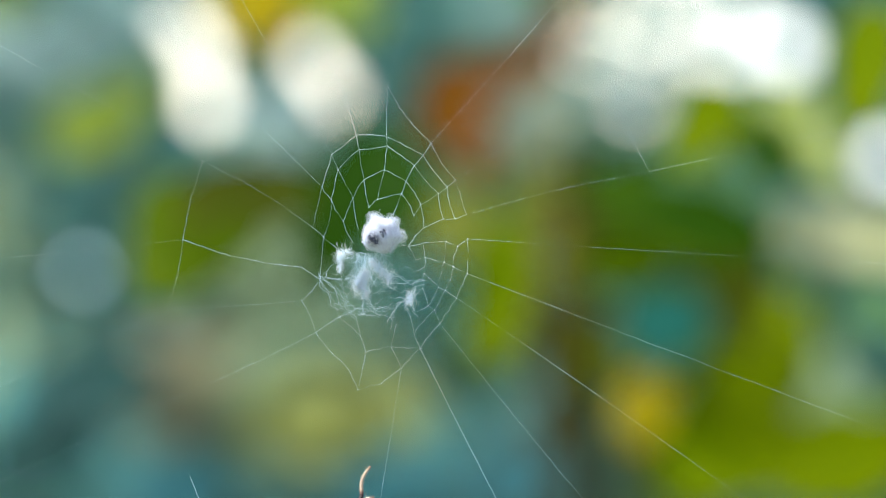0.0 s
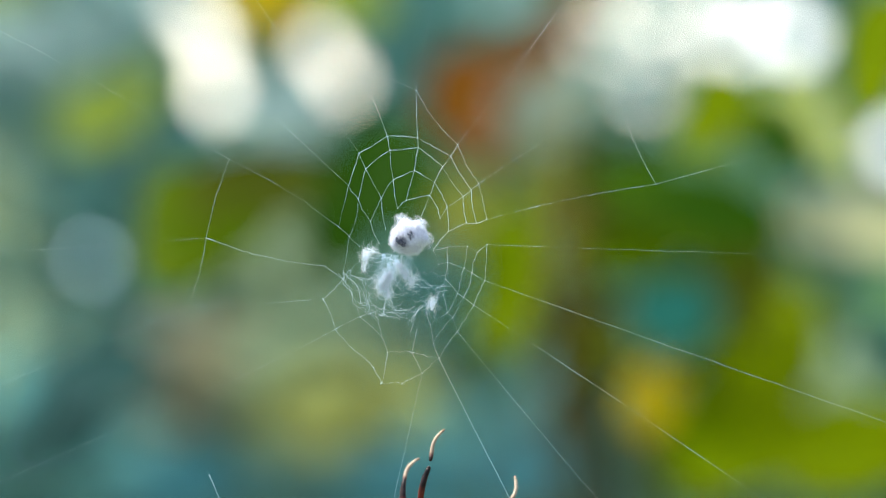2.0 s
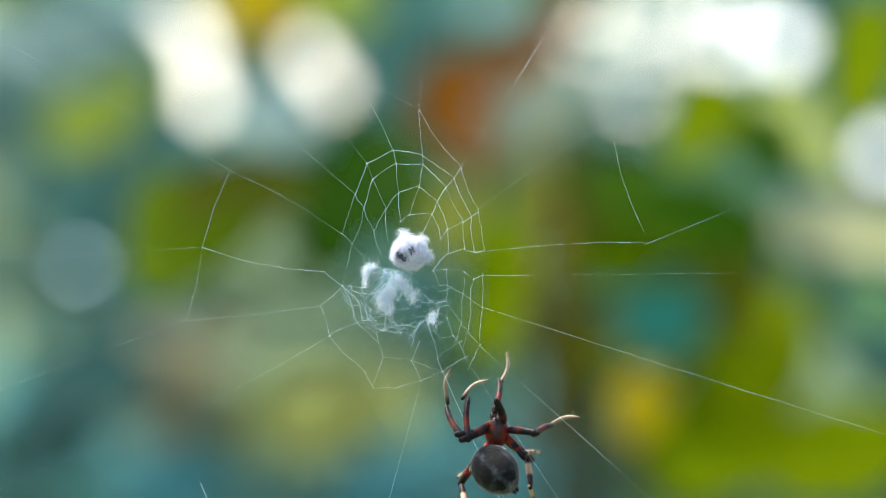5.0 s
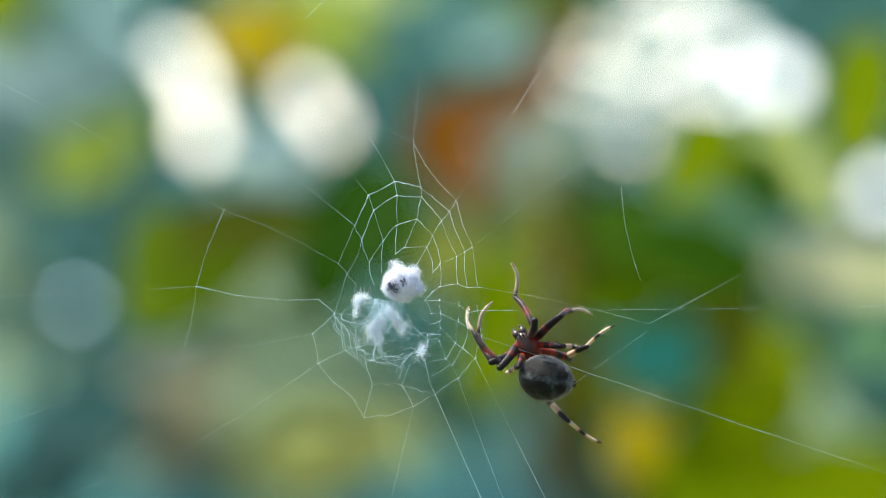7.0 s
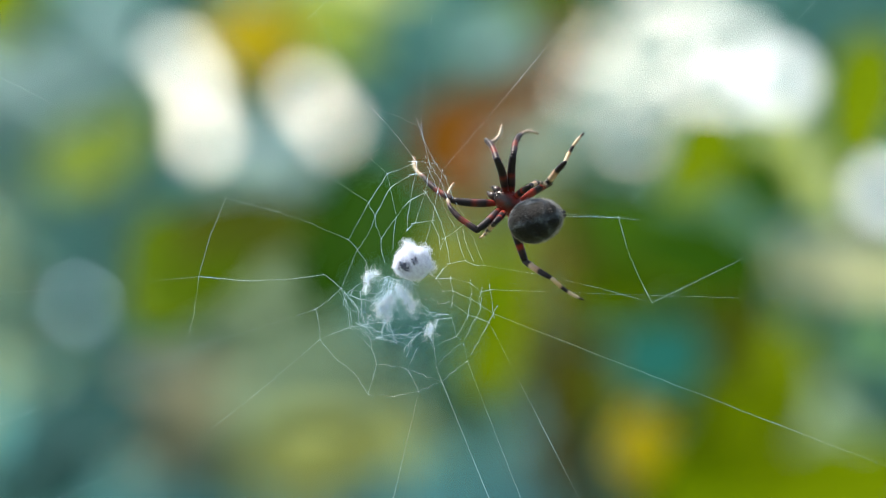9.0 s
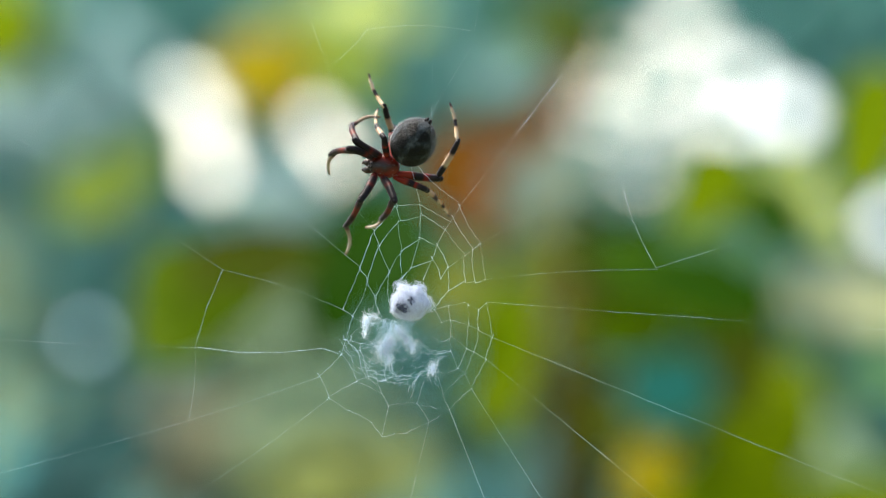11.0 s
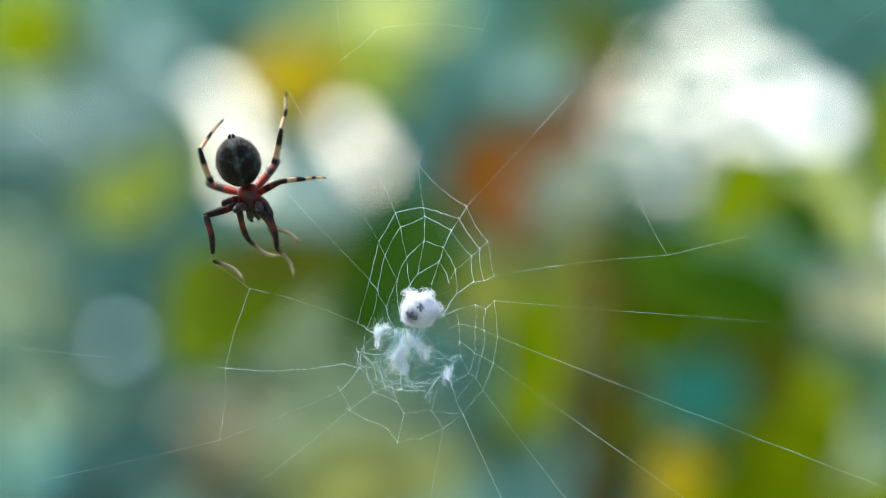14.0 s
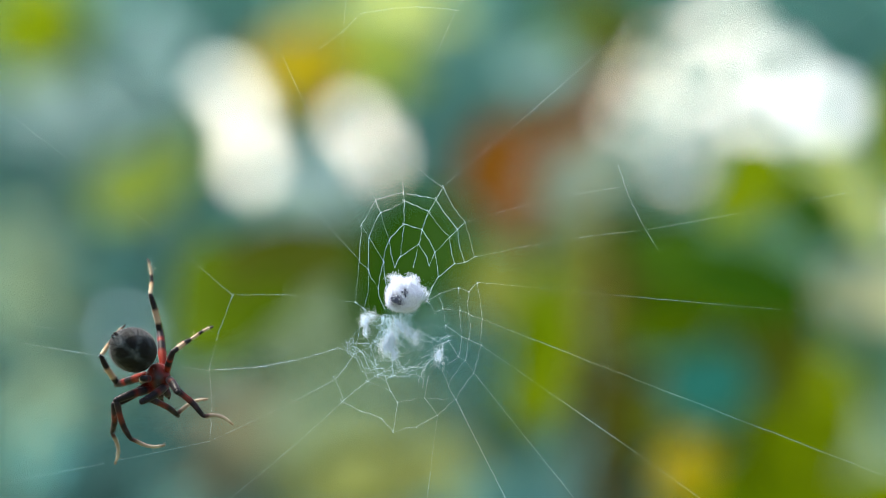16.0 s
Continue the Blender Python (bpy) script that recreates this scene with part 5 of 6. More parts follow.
def build_abdomen():
    """The egg-shaped abdomen: tail along x, back along z, its middle at the origin."""
    s = Shape()

    def egg(p):
        f = p.x / 0.0044
        w = 1.0 - 0.07 * f - 0.06 * f * f
        return Vector((p.x, p.y * w, p.z * w))

    def egg_bumpy(p):
        q = egg(p)
        return q * (1 + 0.02 * noise.noise(q * 700))

    s.blob((0, 0, 0), (0.0044, 0.0035, 0.0033), 26, 34, 0.0, egg_bumpy)
    belly = part("abdomen", s.done("abdomen", ABDOMEN), spider, "charcoal abdomen with a pale mottled pattern")
    tail = Shape()
    for y in (0.0003, -0.0003):
        tail.tube([(0.0040, y, -0.0006), (0.0046, y, -0.0008), (0.0049, y * 0.7, -0.0009)], [0.0004, 0.0003, 0.0001], 7)
    part("spinneret", tail.done("spinneret", LEG_MATERIAL["metatarsus", 1]), belly, "pale brown spinnerets")
    fur = Shape()
    rng = random.Random(4)
    for _ in range(700):
        p = egg(on_ball(rng, (0.0044, 0.0035, 0.0033)))
        long = rng.uniform(0.0003, 0.0006)
        fur.spike(p * 0.99, p + p.normalized() * long * 0.75 + Vector((long * 0.6, rng.gauss(0, 0.00008), 0)), 0.00001)
    tagged(part("fur", fur.done("fur", BRISTLE), belly), kind="stuff")
    fringe = Shape()
    for _ in range(2600):
        a, z = rng.uniform(0, 6.283), rng.uniform(-0.0012, 0.0012)
        k = math.sqrt(1 - (z / 0.0033) ** 2)
        p = egg(Vector((0.0044 * k * math.cos(a), 0.0035 * k * math.sin(a), z)))
        long = rng.uniform(0.0002, 0.00042)
        fringe.spike(p * 0.99, p + p.normalized() * long + Vector((long * 0.5, rng.gauss(0, 0.00006), rng.gauss(0, 0.00006))), 0.000011)
    tagged(part("hair_fringe", fringe.done("hair_fringe", DOWN), belly, "pale fringe of hairs"), kind="stuff")
    return belly


build_body()
abdomen = build_abdomen()
STEPS = []
line_mesh = Shape()
line_mesh.tube([(0.00003 * math.sin(i * 0.9), 0.00003 * math.sin(i * 1.7), 0.014 * i / 40) for i in range(41)], [0.000008] * 41, 4)
dragline = tagged(new("dragline", line_mesh.done("dragline", SILK)), "single fine silk safety line behind the spider", "silk thread")


def step(t, body, belly, **legs):
    """The spider at t seconds. body: waist and heading; belly: middle of the abdomen, its tail's heading and how far the tail leans out.
    Legs: knee, ankle and toe. Millimetres in the web's plane, degrees."""
    STEPS.append((t, body, belly, legs))


step(0, (-8.2, -51.4, 77), (-8.9, -54.9, -95, 40),
     L1=(-14.4, -45.2, -13.0, -39.5, -11.9, -35.8),
     L2=(-14.9, -47.9, -14.9, -42.0, -11.8, -40.0),
     L3=(-13.8, -50.0, -14.8, -52.1, -15.9, -53.5),
     L4=(-11.7, -55.6, -13.1, -58.7, -13.4, -61.5),
     R1=(-3.7, -46.4, 0.9, -44.8, 2.6, -46.5),
     R2=(-3.7, -51.8, -0.2, -51.4, 2.6, -51.4),
     R3=(-4.0, -53.5, -1.6, -54.9, -0.2, -56.3),
     R4=(-5.8, -57.0, -4.4, -59.8, -3.7, -62.2))
step(0.5, (-5.9, -52.6, 77), (-6.6, -56.1, -95, 39),
     L1=(-10.8, -47.4, -10.3, -39.7, -7.5, -35.7),
     L2=(-12.6, -49.1, -12.6, -43.2, -9.4, -41.2),
     L3=(-11.5, -51.2, -12.5, -53.3, -13.6, -54.7),
     L4=(-9.4, -56.8, -10.8, -59.9, -11.1, -62.7),
     R1=(-1.3, -47.5, 3.2, -46.0, 4.9, -47.7),
     R2=(-1.3, -53.0, 2.2, -52.6, 4.9, -52.6),
     R3=(-1.7, -54.7, 0.8, -56.1, 2.2, -57.5),
     R4=(-3.4, -58.2, -2.0, -61.0, -1.3, -63.4))
step(1, (-1.9, -52.0, 77), (-2.6, -55.5, -95, 39),
     L1=(-6.4, -46.1, -6.0, -39.8, -6.2, -34.9),
     L2=(-8.6, -48.5, -8.6, -42.6, -5.5, -40.6),
     L3=(-7.5, -50.6, -8.6, -52.7, -9.6, -54.1),
     L4=(-5.4, -56.2, -6.8, -59.3, -7.2, -62.1),
     R1=(2.6, -46.9, 7.1, -45.3, 8.9, -47.1),
     R2=(2.6, -52.3, 6.1, -52.0, 8.9, -52.0),
     R3=(2.2, -54.1, 4.7, -55.5, 6.1, -56.9),
     R4=(0.5, -57.6, 1.9, -60.4, 2.6, -62.8))
step(1.5, (-3.6, -48.6, 77), (-4.3, -52.1, -95, 39),
     L1=(-12.0, -41.6, -10.9, -36.6, -8.5, -33.8),
     L2=(-14.1, -44.1, -13.0, -40.2, -9.0, -40.9),
     L3=(-9.1, -47.2, -10.2, -49.3, -11.2, -50.7),
     L4=(-7.0, -52.8, -8.4, -55.9, -8.8, -58.7),
     R1=(-2.2, -42.7, 2.7, -37.4, 6.7, -34.5),
     R2=(1.0, -48.9, 4.5, -48.6, 7.3, -48.6),
     R3=(0.6, -50.7, 3.1, -52.1, 4.5, -53.5),
     R4=(-1.1, -54.2, 0.3, -57.0, 1.0, -59.4))
step(2, (1.2, -49.4, 77), (0.5, -52.9, -95, 39),
     L1=(-5.1, -43.1, -3.3, -34.9, -1.4, -30.9),
     L2=(-7.3, -44.5, -7.6, -38.9, -5.9, -36.5),
     L3=(-4.4, -48.0, -5.4, -50.1, -6.5, -51.5),
     L4=(-2.3, -53.6, -3.7, -56.7, -4.0, -59.5),
     R1=(5.9, -46.2, 9.1, -42.1, 9.9, -39.3),
     R2=(5.7, -49.7, 9.2, -49.4, 12.0, -49.4),
     R3=(5.4, -51.5, 7.8, -52.9, 9.2, -54.3),
     R4=(3.6, -55.0, 5.0, -57.8, 5.7, -60.2))
step(2.5, (3.0, -48.0, 77), (2.3, -51.5, -95, 39),
     L1=(-1.9, -42.9, -0.9, -35.9, 0.4, -33.1),
     L2=(-4.2, -42.9, -5.2, -38.3, -4.7, -36.2),
     L3=(-2.6, -46.6, -3.7, -48.7, -4.7, -50.1),
     L4=(-0.5, -52.2, -1.9, -55.4, -2.3, -58.2),
     R1=(5.4, -42.8, 8.7, -36.7, 10.5, -32.7),
     R2=(7.5, -48.4, 11.0, -48.0, 13.8, -48.0),
     R3=(7.2, -50.1, 9.6, -51.5, 11.0, -52.9),
     R4=(5.4, -53.6, 6.8, -56.4, 7.5, -58.9))
step(3, (2.9, -43.0, 77), (2.2, -46.5, -95, 39),
     L1=(-2.0, -37.8, -1.6, -30.1, 1.3, -26.1),
     L2=(-3.8, -39.5, -3.8, -33.6, -0.7, -31.6),
     L3=(-2.7, -41.6, -3.7, -43.7, -4.8, -45.1),
     L4=(-0.6, -47.2, -2.0, -50.4, -2.3, -53.2),
     R1=(7.4, -38.0, 12.0, -36.4, 13.7, -38.1),
     R2=(7.4, -43.4, 10.9, -43.0, 13.7, -43.0),
     R3=(7.1, -45.1, 9.5, -46.5, 10.9, -47.9),
     R4=(5.3, -48.6, 6.7, -51.4, 7.4, -53.9))
step(3.5, (5.9, -39.9, 93), (4.1, -43.4, -96, 45),
     L1=(1.2, -37.1, 1.8, -29.6, 4.8, -27.5),
     L2=(-0.6, -37.3, -1.1, -31.9, 1.0, -31.2),
     L3=(-0.6, -38.5, -1.5, -35.7, -1.6, -33.4),
     L4=(1.3, -42.7, -0.1, -46.2, -1.1, -49.0),
     R1=(9.4, -35.4, 11.1, -28.7, 12.5, -24.0),
     R2=(13.7, -37.8, 17.7, -33.8, 21.4, -29.4),
     R3=(10.8, -41.8, 12.9, -43.4, 14.6, -45.5),
     R4=(8.3, -43.7, 9.7, -46.9, 10.4, -49.7))
step(4, (8.0, -36.8, 76), (5.5, -39.3, -117, 51),
     L1=(3.2, -33.4, 5.2, -26.4, 9.7, -25.5),
     L2=(2.0, -32.7, 2.0, -26.5, 4.5, -23.8),
     L3=(2.7, -40.7, 2.2, -41.7, 1.7, -42.8),
     L4=(4.1, -43.8, 3.4, -46.3, 4.8, -48.4),
     R1=(12.2, -32.3, 16.2, -28.5, 19.7, -25.0),
     R2=(12.2, -37.0, 15.3, -37.4, 18.2, -38.4),
     R3=(12.2, -38.4, 14.2, -39.3, 17.4, -38.8),
     R4=(9.5, -40.0, 10.1, -43.8, 10.8, -47.3))
step(4.2, (8.3, -36.5, 72), (6.7, -40.2, -108, 39),
     L1=(3.2, -35.1, 3.8, -28.6, 8.3, -27.4),
     L2=(2.0, -33.4, 1.8, -27.8, 6.0, -24.4),
     L3=(3.6, -41.0, 3.4, -42.1, 3.2, -43.5),
     L4=(2.7, -43.5, 2.0, -46.3, 4.1, -48.4),
     R1=(8.3, -29.9, 9.2, -26.4, 10.8, -21.8),
     R2=(13.2, -37.0, 15.6, -37.4, 19.5, -38.8),
     R3=(12.9, -39.6, 14.2, -40.3, 16.7, -41.3),
     R4=(10.6, -40.7, 10.4, -44.9, 11.1, -47.7))
step(6.3, (14.2, -17.9, 124), (16.0, -20.7, 7, 29),
     L1=(8.5, -17.3, 6.4, -11.5, 7.4, -8.8),
     L2=(9.7, -17.4, 5.6, -15.6, 1.1, -12.6),
     L3=(9.7, -19.7, 8.1, -20.5, 4.5, -19.3),
     L4=(11.4, -24.6, 15.9, -27.9, 20.0, -27.5),
     R1=(14.0, -13.2, 13.8, -7.8, 14.1, -2.5),
     R2=(17.5, -12.2, 19.6, -9.1, 21.8, -2.5),
     R3=(15.9, -17.3, 16.7, -16.4, 17.5, -16.4),
     R4=(19.3, -15.6, 21.6, -18.9, 22.6, -22.6))
step(6.5, (18.2, -16.1, 124), (20.0, -18.9, 7, 29),
     L1=(12.5, -15.5, 10.5, -9.7, 11.4, -7.0),
     L2=(13.7, -15.6, 9.6, -13.8, 5.1, -10.8),
     L3=(13.7, -17.9, 12.1, -18.7, 8.6, -17.5),
     L4=(15.4, -22.8, 19.9, -26.1, 24.0, -25.7),
     R1=(18.0, -11.4, 17.8, -6.0, 18.1, -0.7),
     R2=(21.5, -10.4, 23.6, -7.3, 25.8, -0.7),
     R3=(19.9, -15.5, 20.7, -14.6, 21.5, -14.6),
     R4=(23.3, -13.8, 25.6, -17.1, 26.6, -20.8))
step(7, (15.5, -12.0, 121), (17.1, -15.2, -10, 21),
     L1=(10.2, -13.0, 5.9, -8.1, 5.3, -5.0),
     L2=(8.7, -12.5, 6.5, -8.3, 8.9, -2.7),
     L3=(12.8, -13.2, 11.6, -14.0, 11.2, -14.4),
     L4=(17.8, -18.9, 20.6, -21.8, 27.2, -26.3),
     R1=(15.1, -6.8, 12.4, -2.5, 11.9, 4.8),
     R2=(19.4, -5.4, 21.0, -4.8, 23.9, -5.2),
     R3=(19.4, -10.1, 21.9, -10.4, 22.7, -10.6),
     R4=(20.6, -12.2, 23.5, -10.5, 26.9, -8.0))
step(7.5, (15.5, -7.2, 129), (17.1, -10.2, 17, 22),
     L1=(7.9, -6.4, 4.7, 0.2, 6.9, 3.5),
     L2=(10.0, -9.5, 5.3, -6.0, 4.3, -3.1),
     L3=(13.5, -8.0, 12.7, -8.4, 12.3, -8.8),
     L4=(13.3, -13.7, 16.8, -17.0, 21.4, -21.9),
     R1=(13.8, -3.1, 14.0, 2.2, 15.4, 3.2),
     R2=(18.3, -3.8, 20.7, 1.0, 23.6, 6.1),
     R3=(18.4, -5.1, 21.7, -5.7, 24.6, -7.0),
     R4=(17.8, -6.4, 22.1, -9.2, 27.7, -7.8))
step(8, (13.5, -2.2, 143), (16.4, -5.0, 9, 26),
     L1=(4.5, 0.0, 0.6, 6.4, 1.2, 11.3),
     L2=(6.2, -3.2, 3.5, 1.1, 4.3, 6.0),
     L3=(12.5, -3.8, 12.1, -4.6, 11.7, -5.1),
     L4=(13.7, -9.2, 19.9, -9.3, 23.3, -5.1),
     R1=(9.4, 1.7, 5.1, 7.2, 3.2, 12.2),
     R2=(14.0, 4.4, 15.1, 8.9, 17.6, 10.3),
     R3=(15.8, -0.1, 17.8, 0.7, 20.3, 2.1),
     R4=(17.8, -1.5, 24.0, -3.4, 30.8, -5.1))
step(8.5, (11.0, 4.3, 135), (14.7, 2.2, 16, 27),
     L1=(3.4, 3.7, -0.1, 8.0, 2.5, 11.7),
     L2=(4.3, 1.3, 2.8, 3.9, 6.6, 8.5),
     L3=(9.4, 1.4, 8.1, -0.2, 6.5, -0.6),
     L4=(13.0, -2.7, 18.0, -3.5, 23.7, -0.4),
     R1=(7.3, 10.2, 4.7, 14.1, 3.0, 15.6),
     R2=(12.4, 12.9, 11.7, 18.2, 11.4, 23.2),
     R3=(13.5, 7.7, 16.3, 8.5, 17.6, 6.6),
     R4=(16.3, 5.5, 18.8, 5.9, 22.1, 7.2))
step(9, (12.5, 11.5, 143), (15.2, 9.7, 14, 16),
     L1=(2.2, 13.0, -2.3, 16.8, -3.5, 19.3),
     L2=(5.9, 8.2, 1.7, 11.9, 2.2, 14.8),
     L3=(8.8, 9.4, 7.6, 8.2, 6.9, 7.5),
     L4=(13.7, 3.3, 17.4, 0.8, 23.0, -3.0),
     R1=(9.2, 18.9, 7.8, 22.0, 9.5, 24.5),
     R2=(11.7, 20.1, 12.9, 23.4, 14.8, 23.8),
     R3=(14.1, 15.0, 15.8, 15.8, 16.8, 15.6),
     R4=(17.4, 15.8, 19.9, 18.9, 22.1, 22.3))
step(9.2, (8.3, 17.6, 143), (11.0, 15.8, 14, 15),
     L1=(-2.0, 19.1, -6.5, 22.9, -7.7, 25.4),
     L2=(1.7, 14.3, -2.5, 18.0, -2.0, 20.9),
     L3=(4.6, 15.5, 3.4, 14.3, 2.7, 13.6),
     L4=(9.5, 9.4, 13.2, 6.9, 18.8, 3.1),
     R1=(5.0, 25.0, 3.6, 28.1, 5.3, 30.6),
     R2=(7.5, 26.2, 8.7, 29.5, 10.6, 29.9),
     R3=(9.9, 21.1, 11.6, 21.9, 12.6, 21.7),
     R4=(13.2, 21.9, 15.7, 25.0, 17.9, 28.4))
step(11.3, (-16.0, 26.2, 180), (-13.4, 30.2, 55, 42),
     L1=(-20.9, 20.9, -23.1, 16.2, -22.7, 12.3),
     L2=(-16.0, 20.9, -17.6, 18.0, -19.1, 16.8),
     L3=(-11.1, 23.0, -9.0, 21.5, -7.0, 19.5),
     L4=(-8.9, 25.7, -6.6, 31.4, -8.2, 36.0),
     R1=(-22.6, 27.9, -25.9, 27.5, -26.3, 25.7),
     R2=(-22.2, 29.5, -23.3, 32.4, -19.7, 33.8),
     R3=(-18.1, 30.4, -19.7, 32.8, -19.7, 34.9),
     R4=(-17.2, 31.6, -18.7, 35.7, -20.6, 39.4))
step(11.5, (-24.8, 29.5, 180), (-22.2, 33.4, 55, 42),
     L1=(-29.7, 24.1, -31.8, 19.4, -31.5, 15.5),
     L2=(-24.8, 24.1, -26.4, 21.2, -27.9, 20.0),
     L3=(-19.9, 26.2, -17.8, 24.7, -15.7, 22.7),
     L4=(-17.6, 28.9, -15.4, 34.7, -17.0, 39.2),
     R1=(-31.4, 31.1, -34.7, 30.7, -35.1, 28.9),
     R2=(-31.0, 32.8, -32.1, 35.7, -28.5, 37.1),
     R3=(-26.9, 33.6, -28.5, 36.1, -28.5, 38.1),
     R4=(-26.1, 34.8, -27.5, 39.0, -29.4, 42.7))
step(12, (-25.8, 26.3, -127), (-24.4, 30.8, 86, 31),
     L1=(-28.6, 19.1, -29.8, 14.8, -27.9, 12.9),
     L2=(-24.5, 20.7, -25.1, 16.8, -23.8, 16.6),
     L3=(-19.8, 24.6, -16.5, 24.2, -13.4, 23.2),
     L4=(-18.5, 27.9, -16.1, 32.6, -16.1, 38.0),
     R1=(-32.9, 26.3, -35.5, 23.2, -31.0, 22.1),
     R2=(-32.1, 29.8, -35.8, 32.1, -36.1, 34.3),
     R3=(-29.2, 31.0, -28.4, 32.2, -27.6, 33.1),
     R4=(-30.3, 31.4, -30.1, 36.8, -27.2, 39.8))
step(12.5, (-29.5, 28.4, -128), (-28.5, 32.7, 84, 30),
     L1=(-31.8, 22.6, -33.2, 16.7, -30.9, 14.4),
     L2=(-28.4, 21.9, -28.4, 18.5, -26.6, 18.3),
     L3=(-23.7, 26.4, -19.8, 26.0, -16.7, 25.0),
     L4=(-22.9, 29.2, -19.9, 34.6, -19.7, 39.5),
     R1=(-36.5, 27.9, -38.7, 24.2, -34.2, 23.3),
     R2=(-35.5, 30.7, -39.6, 33.4, -38.3, 35.8),
     R3=(-32.4, 33.3, -32.1, 33.9, -31.8, 34.4),
     R4=(-34.4, 33.1, -34.1, 38.6, -30.5, 41.5))
step(13, (-30.0, 27.7, -131), (-29.3, 32.4, 84, 25),
     L1=(-32.4, 22.5, -34.1, 16.6, -31.9, 14.2),
     L2=(-29.2, 22.9, -29.3, 18.2, -27.6, 18.0),
     L3=(-24.6, 26.6, -21.0, 25.9, -17.6, 24.8),
     L4=(-23.3, 29.3, -20.7, 34.3, -20.7, 39.5),
     R1=(-37.1, 27.7, -39.8, 24.0, -35.8, 23.0),
     R2=(-36.3, 30.4, -40.5, 33.2, -39.1, 35.8),
     R3=(-33.5, 33.1, -32.8, 33.8, -32.3, 34.4),
     R4=(-35.3, 33.1, -34.9, 38.2, -31.4, 41.4))
step(13.5, (-33.3, 24.5, -113), (-32.9, 28.9, 67, 24),
     L1=(-34.8, 19.0, -34.0, 12.9, -29.4, 11.1),
     L2=(-31.7, 20.0, -29.1, 15.4, -25.5, 15.4),
     L3=(-27.9, 23.8, -23.7, 23.7, -20.5, 23.4),
     L4=(-27.7, 26.4, -27.7, 32.5, -30.0, 35.9),
     R1=(-40.4, 22.2, -42.2, 20.0, -42.5, 18.3),
     R2=(-40.4, 24.8, -42.6, 27.7, -39.3, 32.0),
     R3=(-37.5, 26.6, -38.8, 28.0, -39.4, 29.5),
     R4=(-37.4, 32.9, -35.8, 37.7, -32.1, 42.0))
step(14, (-36.6, 21.1, -77), (-37.7, 24.9, 101, 44),
     L1=(-34.2, 17.2, -32.9, 14.3, -29.3, 12.7),
     L2=(-32.8, 16.9, -31.5, 11.1, -29.2, 7.0),
     L3=(-31.0, 21.7, -27.4, 22.2, -24.9, 22.5),
     L4=(-32.9, 24.6, -31.5, 30.4, -30.9, 35.6),
     R1=(-37.4, 17.2, -36.1, 12.4, -32.2, 10.4),
     R2=(-42.7, 16.4, -41.3, 9.1, -35.6, 5.4),
     R3=(-39.7, 18.3, -40.3, 17.8, -41.3, 17.2),
     R4=(-42.7, 21.7, -44.4, 27.2, -41.8, 30.9))
step(14.5, (-45.9, 10.9, -66), (-46.6, 15.7, 73, 29),
     L1=(-48.3, 7.4, -45.5, 0.9, -39.7, 0.3),
     L2=(-44.6, 5.1, -42.3, 0.9, -38.8, -0.6),
     L3=(-41.4, 10.4, -38.8, 9.7, -35.4, 8.8),
     L4=(-42.7, 14.1, -42.8, 20.2, -43.8, 22.8),
     R1=(-52.8, 7.4, -51.2, 3.5, -48.1, 1.6),
     R2=(-51.7, 11.5, -53.1, 10.9, -53.3, 10.4),
     R3=(-50.4, 13.2, -51.7, 14.8, -51.1, 17.2),
     R4=(-49.4, 19.6, -49.0, 25.4, -47.8, 29.9))
step(15, (-44.0, 1.0, -95), (-45.4, 4.9, 95, 39),
     L1=(-44.1, -4.4, -43.2, -11.1, -39.9, -13.6),
     L2=(-41.3, -2.5, -38.3, -5.5, -37.0, -3.6),
     L3=(-38.5, 2.7, -36.3, 4.9, -32.8, 7.3),
     L4=(-40.3, 7.5, -40.1, 13.9, -41.4, 19.0),
     R1=(-50.9, -3.3, -49.4, -8.0, -44.6, -7.6),
     R2=(-50.7, -0.8, -54.3, -4.4, -55.2, -8.4),
     R3=(-48.5, 2.0, -49.5, 2.0, -50.1, 1.7),
     R4=(-50.8, 2.5, -52.9, 7.2, -51.3, 10.9))
step(15.5, (-44.1, 1.1, -96), (-45.9, 4.9, 95, 37),
     L1=(-44.3, -3.7, -43.0, -10.0, -39.6, -12.5),
     L2=(-41.4, -2.1, -38.2, -4.6, -36.6, -2.5),
     L3=(-38.8, 3.1, -36.6, 5.0, -33.7, 8.0),
     L4=(-40.3, 8.2, -40.2, 14.3, -41.3, 19.8),
     R1=(-50.2, -2.5, -53.0, -7.7, -52.5, -10.4),
     R2=(-50.7, -0.9, -53.6, -2.7, -54.4, -3.2),
     R3=(-47.8, 1.3, -49.1, 1.5, -50.0, 1.6),
     R4=(-51.7, 2.9, -53.8, 7.9, -52.1, 11.8))
step(16, (-52.5, -8.9, -74), (-55.6, -6.1, 135, 54),
     L1=(-53.0, -13.7, -49.2, -16.5, -44.5, -14.2),
     L2=(-48.7, -12.2, -44.3, -16.5, -40.8, -17.7),
     L3=(-49.2, -6.5, -46.8, -4.6, -43.2, -2.5),
     L4=(-52.5, -3.4, -53.8, 2.5, -54.3, 6.5),
     R1=(-58.0, -14.1, -56.1, -20.3, -51.2, -21.3),
     R2=(-58.6, -14.8, -59.6, -19.4, -59.4, -24.1),
     R3=(-53.7, -10.6, -54.7, -11.0, -55.1, -11.3),
     R4=(-59.3, -11.8, -61.4, -7.2, -58.4, -3.2))


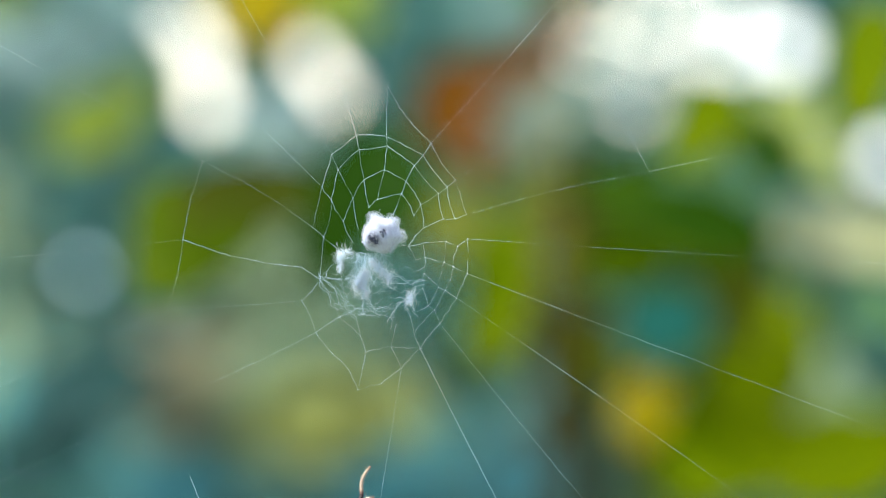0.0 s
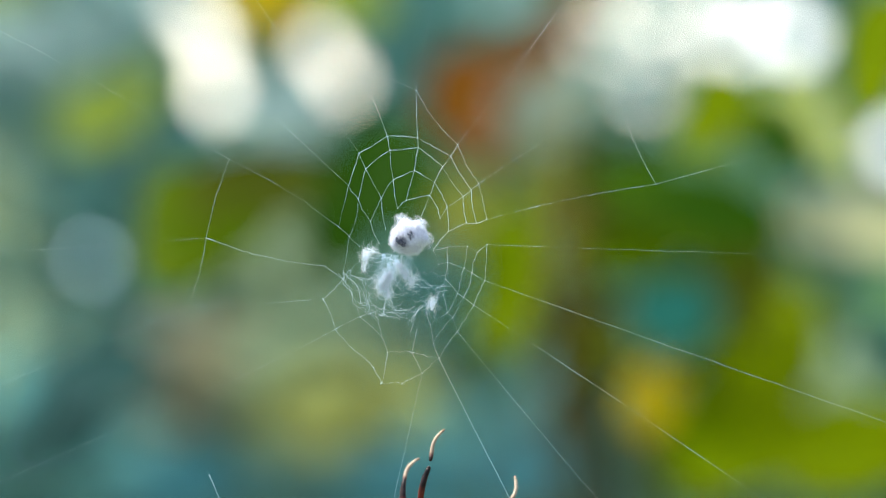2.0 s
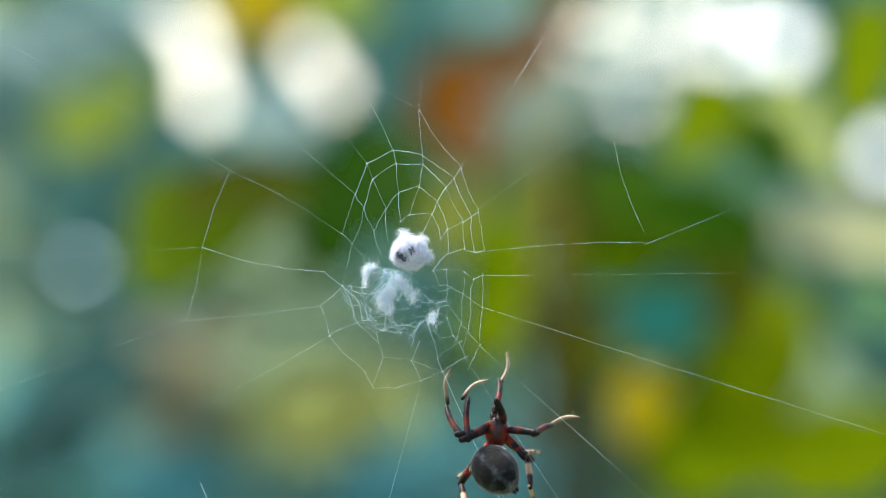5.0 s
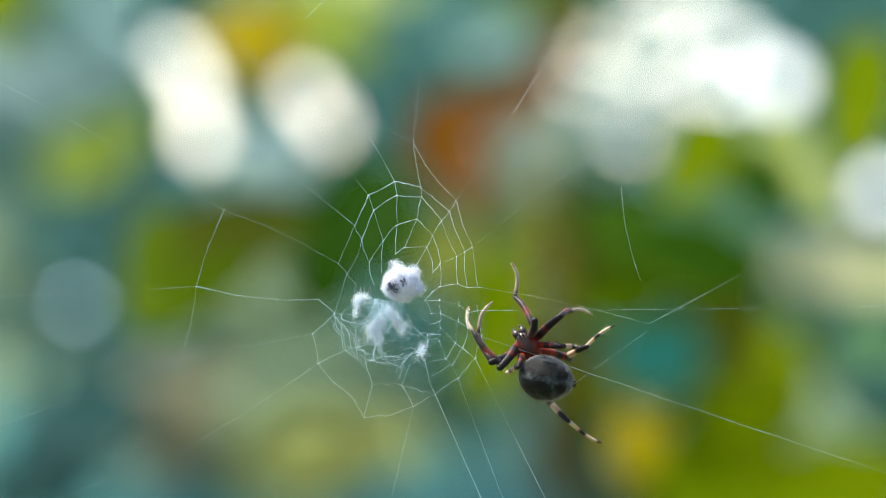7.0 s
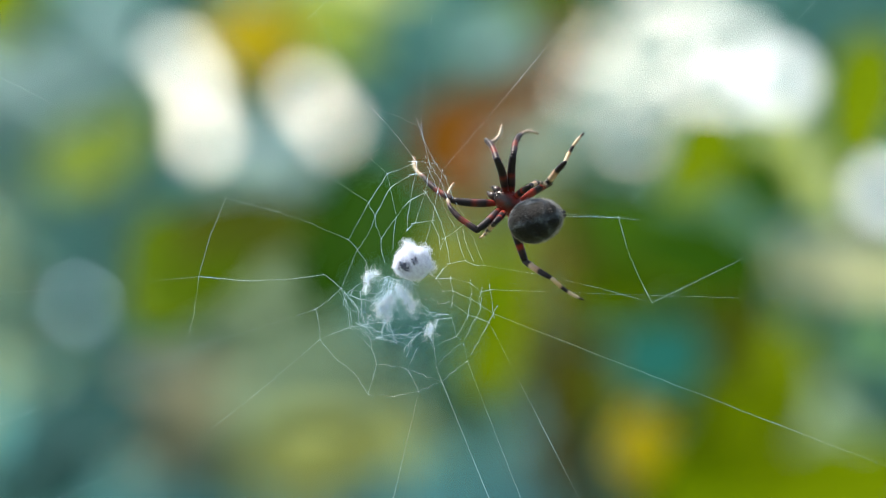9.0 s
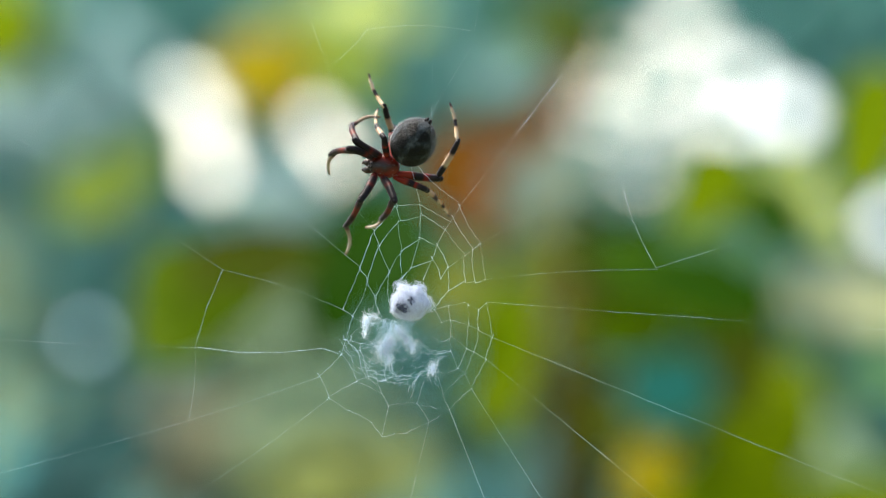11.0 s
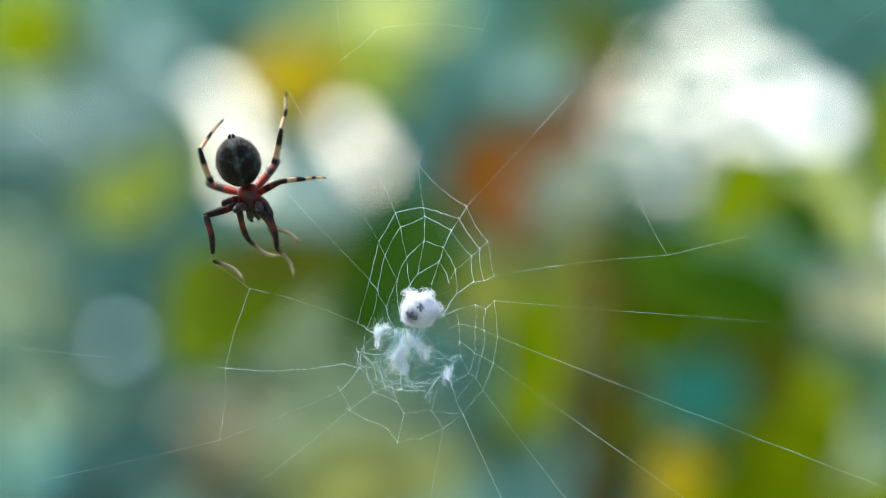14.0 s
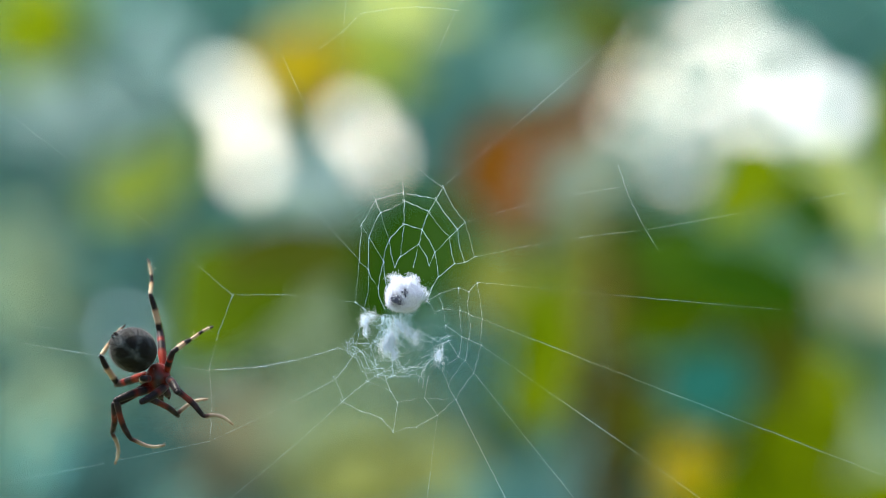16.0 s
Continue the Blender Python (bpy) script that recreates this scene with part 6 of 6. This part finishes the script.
def curl_of(key):
    """To which side a leg bends outwards from its knee, over most of the climb."""
    total = 0.0
    for _, _, _, legs in STEPS:
        kx, kz, ax, az, tx, tz = legs[key]
        total += (ax - kx) * (tz - az) - (az - kz) * (tx - ax)
    return -1 if total > 0 else 1


LEGS = {}
for side in "LR":
    for leg_no in (1, 2, 3, 4):
        key = side + str(leg_no)
        LEGS[key] = [part(seg, leg_segment(seg, leg_no, curl_of(key)), spider) for seg in ("femur", "tibia", "metatarsus")]


def frame_along(place, z, hint):
    """A pose at place with its z axis along z and its y axis towards hint."""
    z = z.normalized()
    x = Vector(hint).cross(z).normalized()
    return Matrix.Translation(place) @ Matrix((x, z.cross(x), z)).transposed().to_4x4()


BODY_DEPTH, BELLY_DEPTH = 0.8, -2.2


def spider_rows():
    whole, belly_rows, line_rows = [], [], []
    leg_rows = {k: ([], [], []) for k in LEGS}
    for t, (x, z, heading), (bx, bz, tail, lean), legs in STEPS:
        h = radians(heading)
        ahead, back = Vector((math.cos(h), 0, math.sin(h))), Vector((0, -1, 0))
        m = Matrix.Translation(world_at(x, z, BODY_DEPTH)) @ Matrix((ahead, back.cross(ahead), back)).transposed().to_4x4()
        whole.append((t, m))
        inv = m.inverted()
        a, le = radians(tail), radians(min(lean, 55))
        along = Vector((math.cos(a) * math.cos(le), -math.sin(le), math.sin(a) * math.cos(le)))
        top = (back - along * back.dot(along)).normalized()
        belly_rows.append((t, inv @ Matrix.Translation(world_at(bx, bz, BELLY_DEPTH)) @ Matrix((along, top.cross(along), top)).transposed().to_4x4()))
        tail_end = world_at(bx, bz, BELLY_DEPTH) + along * 0.0047
        when = min(PLACED, key=lambda w: abs(w - t))
        held = web.location + PLACED[when]["c_knot" if t < 10 else "z0"]
        way = held - tail_end if t > 6 else Vector((-0.2, 0, -1))
        if 6 < t < 8.7:
            way = Vector((0.81, 0, 0.58))
        if t > 13.7:
            turn = radians(float(np.interp(t, (14, 14.5, 15, 16), (95, 140, 160, 172))))
            way = Vector((math.cos(turn), 0, math.sin(turn)))
        line_rows.append((t, frame_along(tail_end, way, (0, 1, 0))))
        for k, joints in legs.items():
            n, s = int(k[1]), (1 if k[0] == "L" else -1)
            hip = m @ Vector(((3.3, 2.3, 1.5, 0.8)[n - 1] / 1000, s * (1.15, 1.45, 1.4, 1.1)[n - 1] / 1000, -0.0003))
            y = (hip.y - 0.33) * 1000
            here = hip
            for i, seg in enumerate(("femur", "tibia", "metatarsus")):
                there = Vector((joints[2 * i], y, joints[2 * i + 1]))
                flat = math.hypot(there.x / 1000 - here.x, 1.5 + there.z / 1000 - here.z) * 1000
                deep = math.sqrt(max(SEGMENTS[seg][n - 1] ** 2 - flat ** 2, 0))
                y += min(deep, 4.5) * ((1, -1, 0.3) if n == 4 else (-1, 1, 0.6))[i]
                goal = world_at(there.x, there.z, y)
                root = here
                if i == 0 and (goal - here).length > SEGMENTS[seg][n - 1] / 1000:
                    root = goal - (goal - here).normalized() * SEGMENTS[seg][n - 1] / 1000
                leg_rows[k][i].append((t, inv @ frame_along(root, goal - here, (0, -1, 0.02))))
                here = goal
    for rows in (whole, belly_rows, *(r for l in leg_rows.values() for r in l)):
        if rows[-1][0] < 16:
            rows.append((16, rows[-1][1]))
    return whole, belly_rows, leg_rows, line_rows


def motions():
    hub_rows, tangle_rows = [], []
    for t, shift in sorted(SWAYS.items()):
        field = field_at(shift)
        hub = np.array(NODES["hub"])
        a, b, c = field(hub)[0] + hub, field(hub + (0, -9.0))[0] + hub + (0, -9.0), field(hub + (6, 3))[0] - field(hub + (-6, 3))[0] + (12, 0)
        spin = 0.5 * math.degrees(math.atan2(c[1], c[0]))
        hang = math.degrees(math.atan2(b[0] - a[0], a[1] - b[1]))
        hub_rows.append((t, Matrix.Translation(world_at(a[0], a[1], -0.4)) @ pose(0, 0, 0, 0, -spin, 0)))
        tangle_rows.append((t, Matrix.Translation(world_at(a[0], a[1], 0.2)) @ pose(0, 0, 0, 0, -hang, 0)))
    walk(prey, hub_rows)
    walk(tangle, tangle_rows)
    for ob, a, b, length in THREADS:
        rows = []
        for t, p in sorted(PLACED.items()):
            slack = 0.0 if b.endswith("far") else 0.5 * ((p[b] - p[a]).length - length)
            rows.append((t, frame_along(p[a] + (p[b] - p[a]).normalized() * slack, p[b] - p[a], (0, 1, 0))))
        walk(ob, rows)
    whole, belly_rows, leg_rows, line_rows = spider_rows()
    walk(dragline, line_rows)
    walk(spider, whole)
    walk(abdomen, belly_rows)
    for k, rows in leg_rows.items():
        for ob, r in zip(LEGS[k], rows):
            walk(ob, r)


motions()
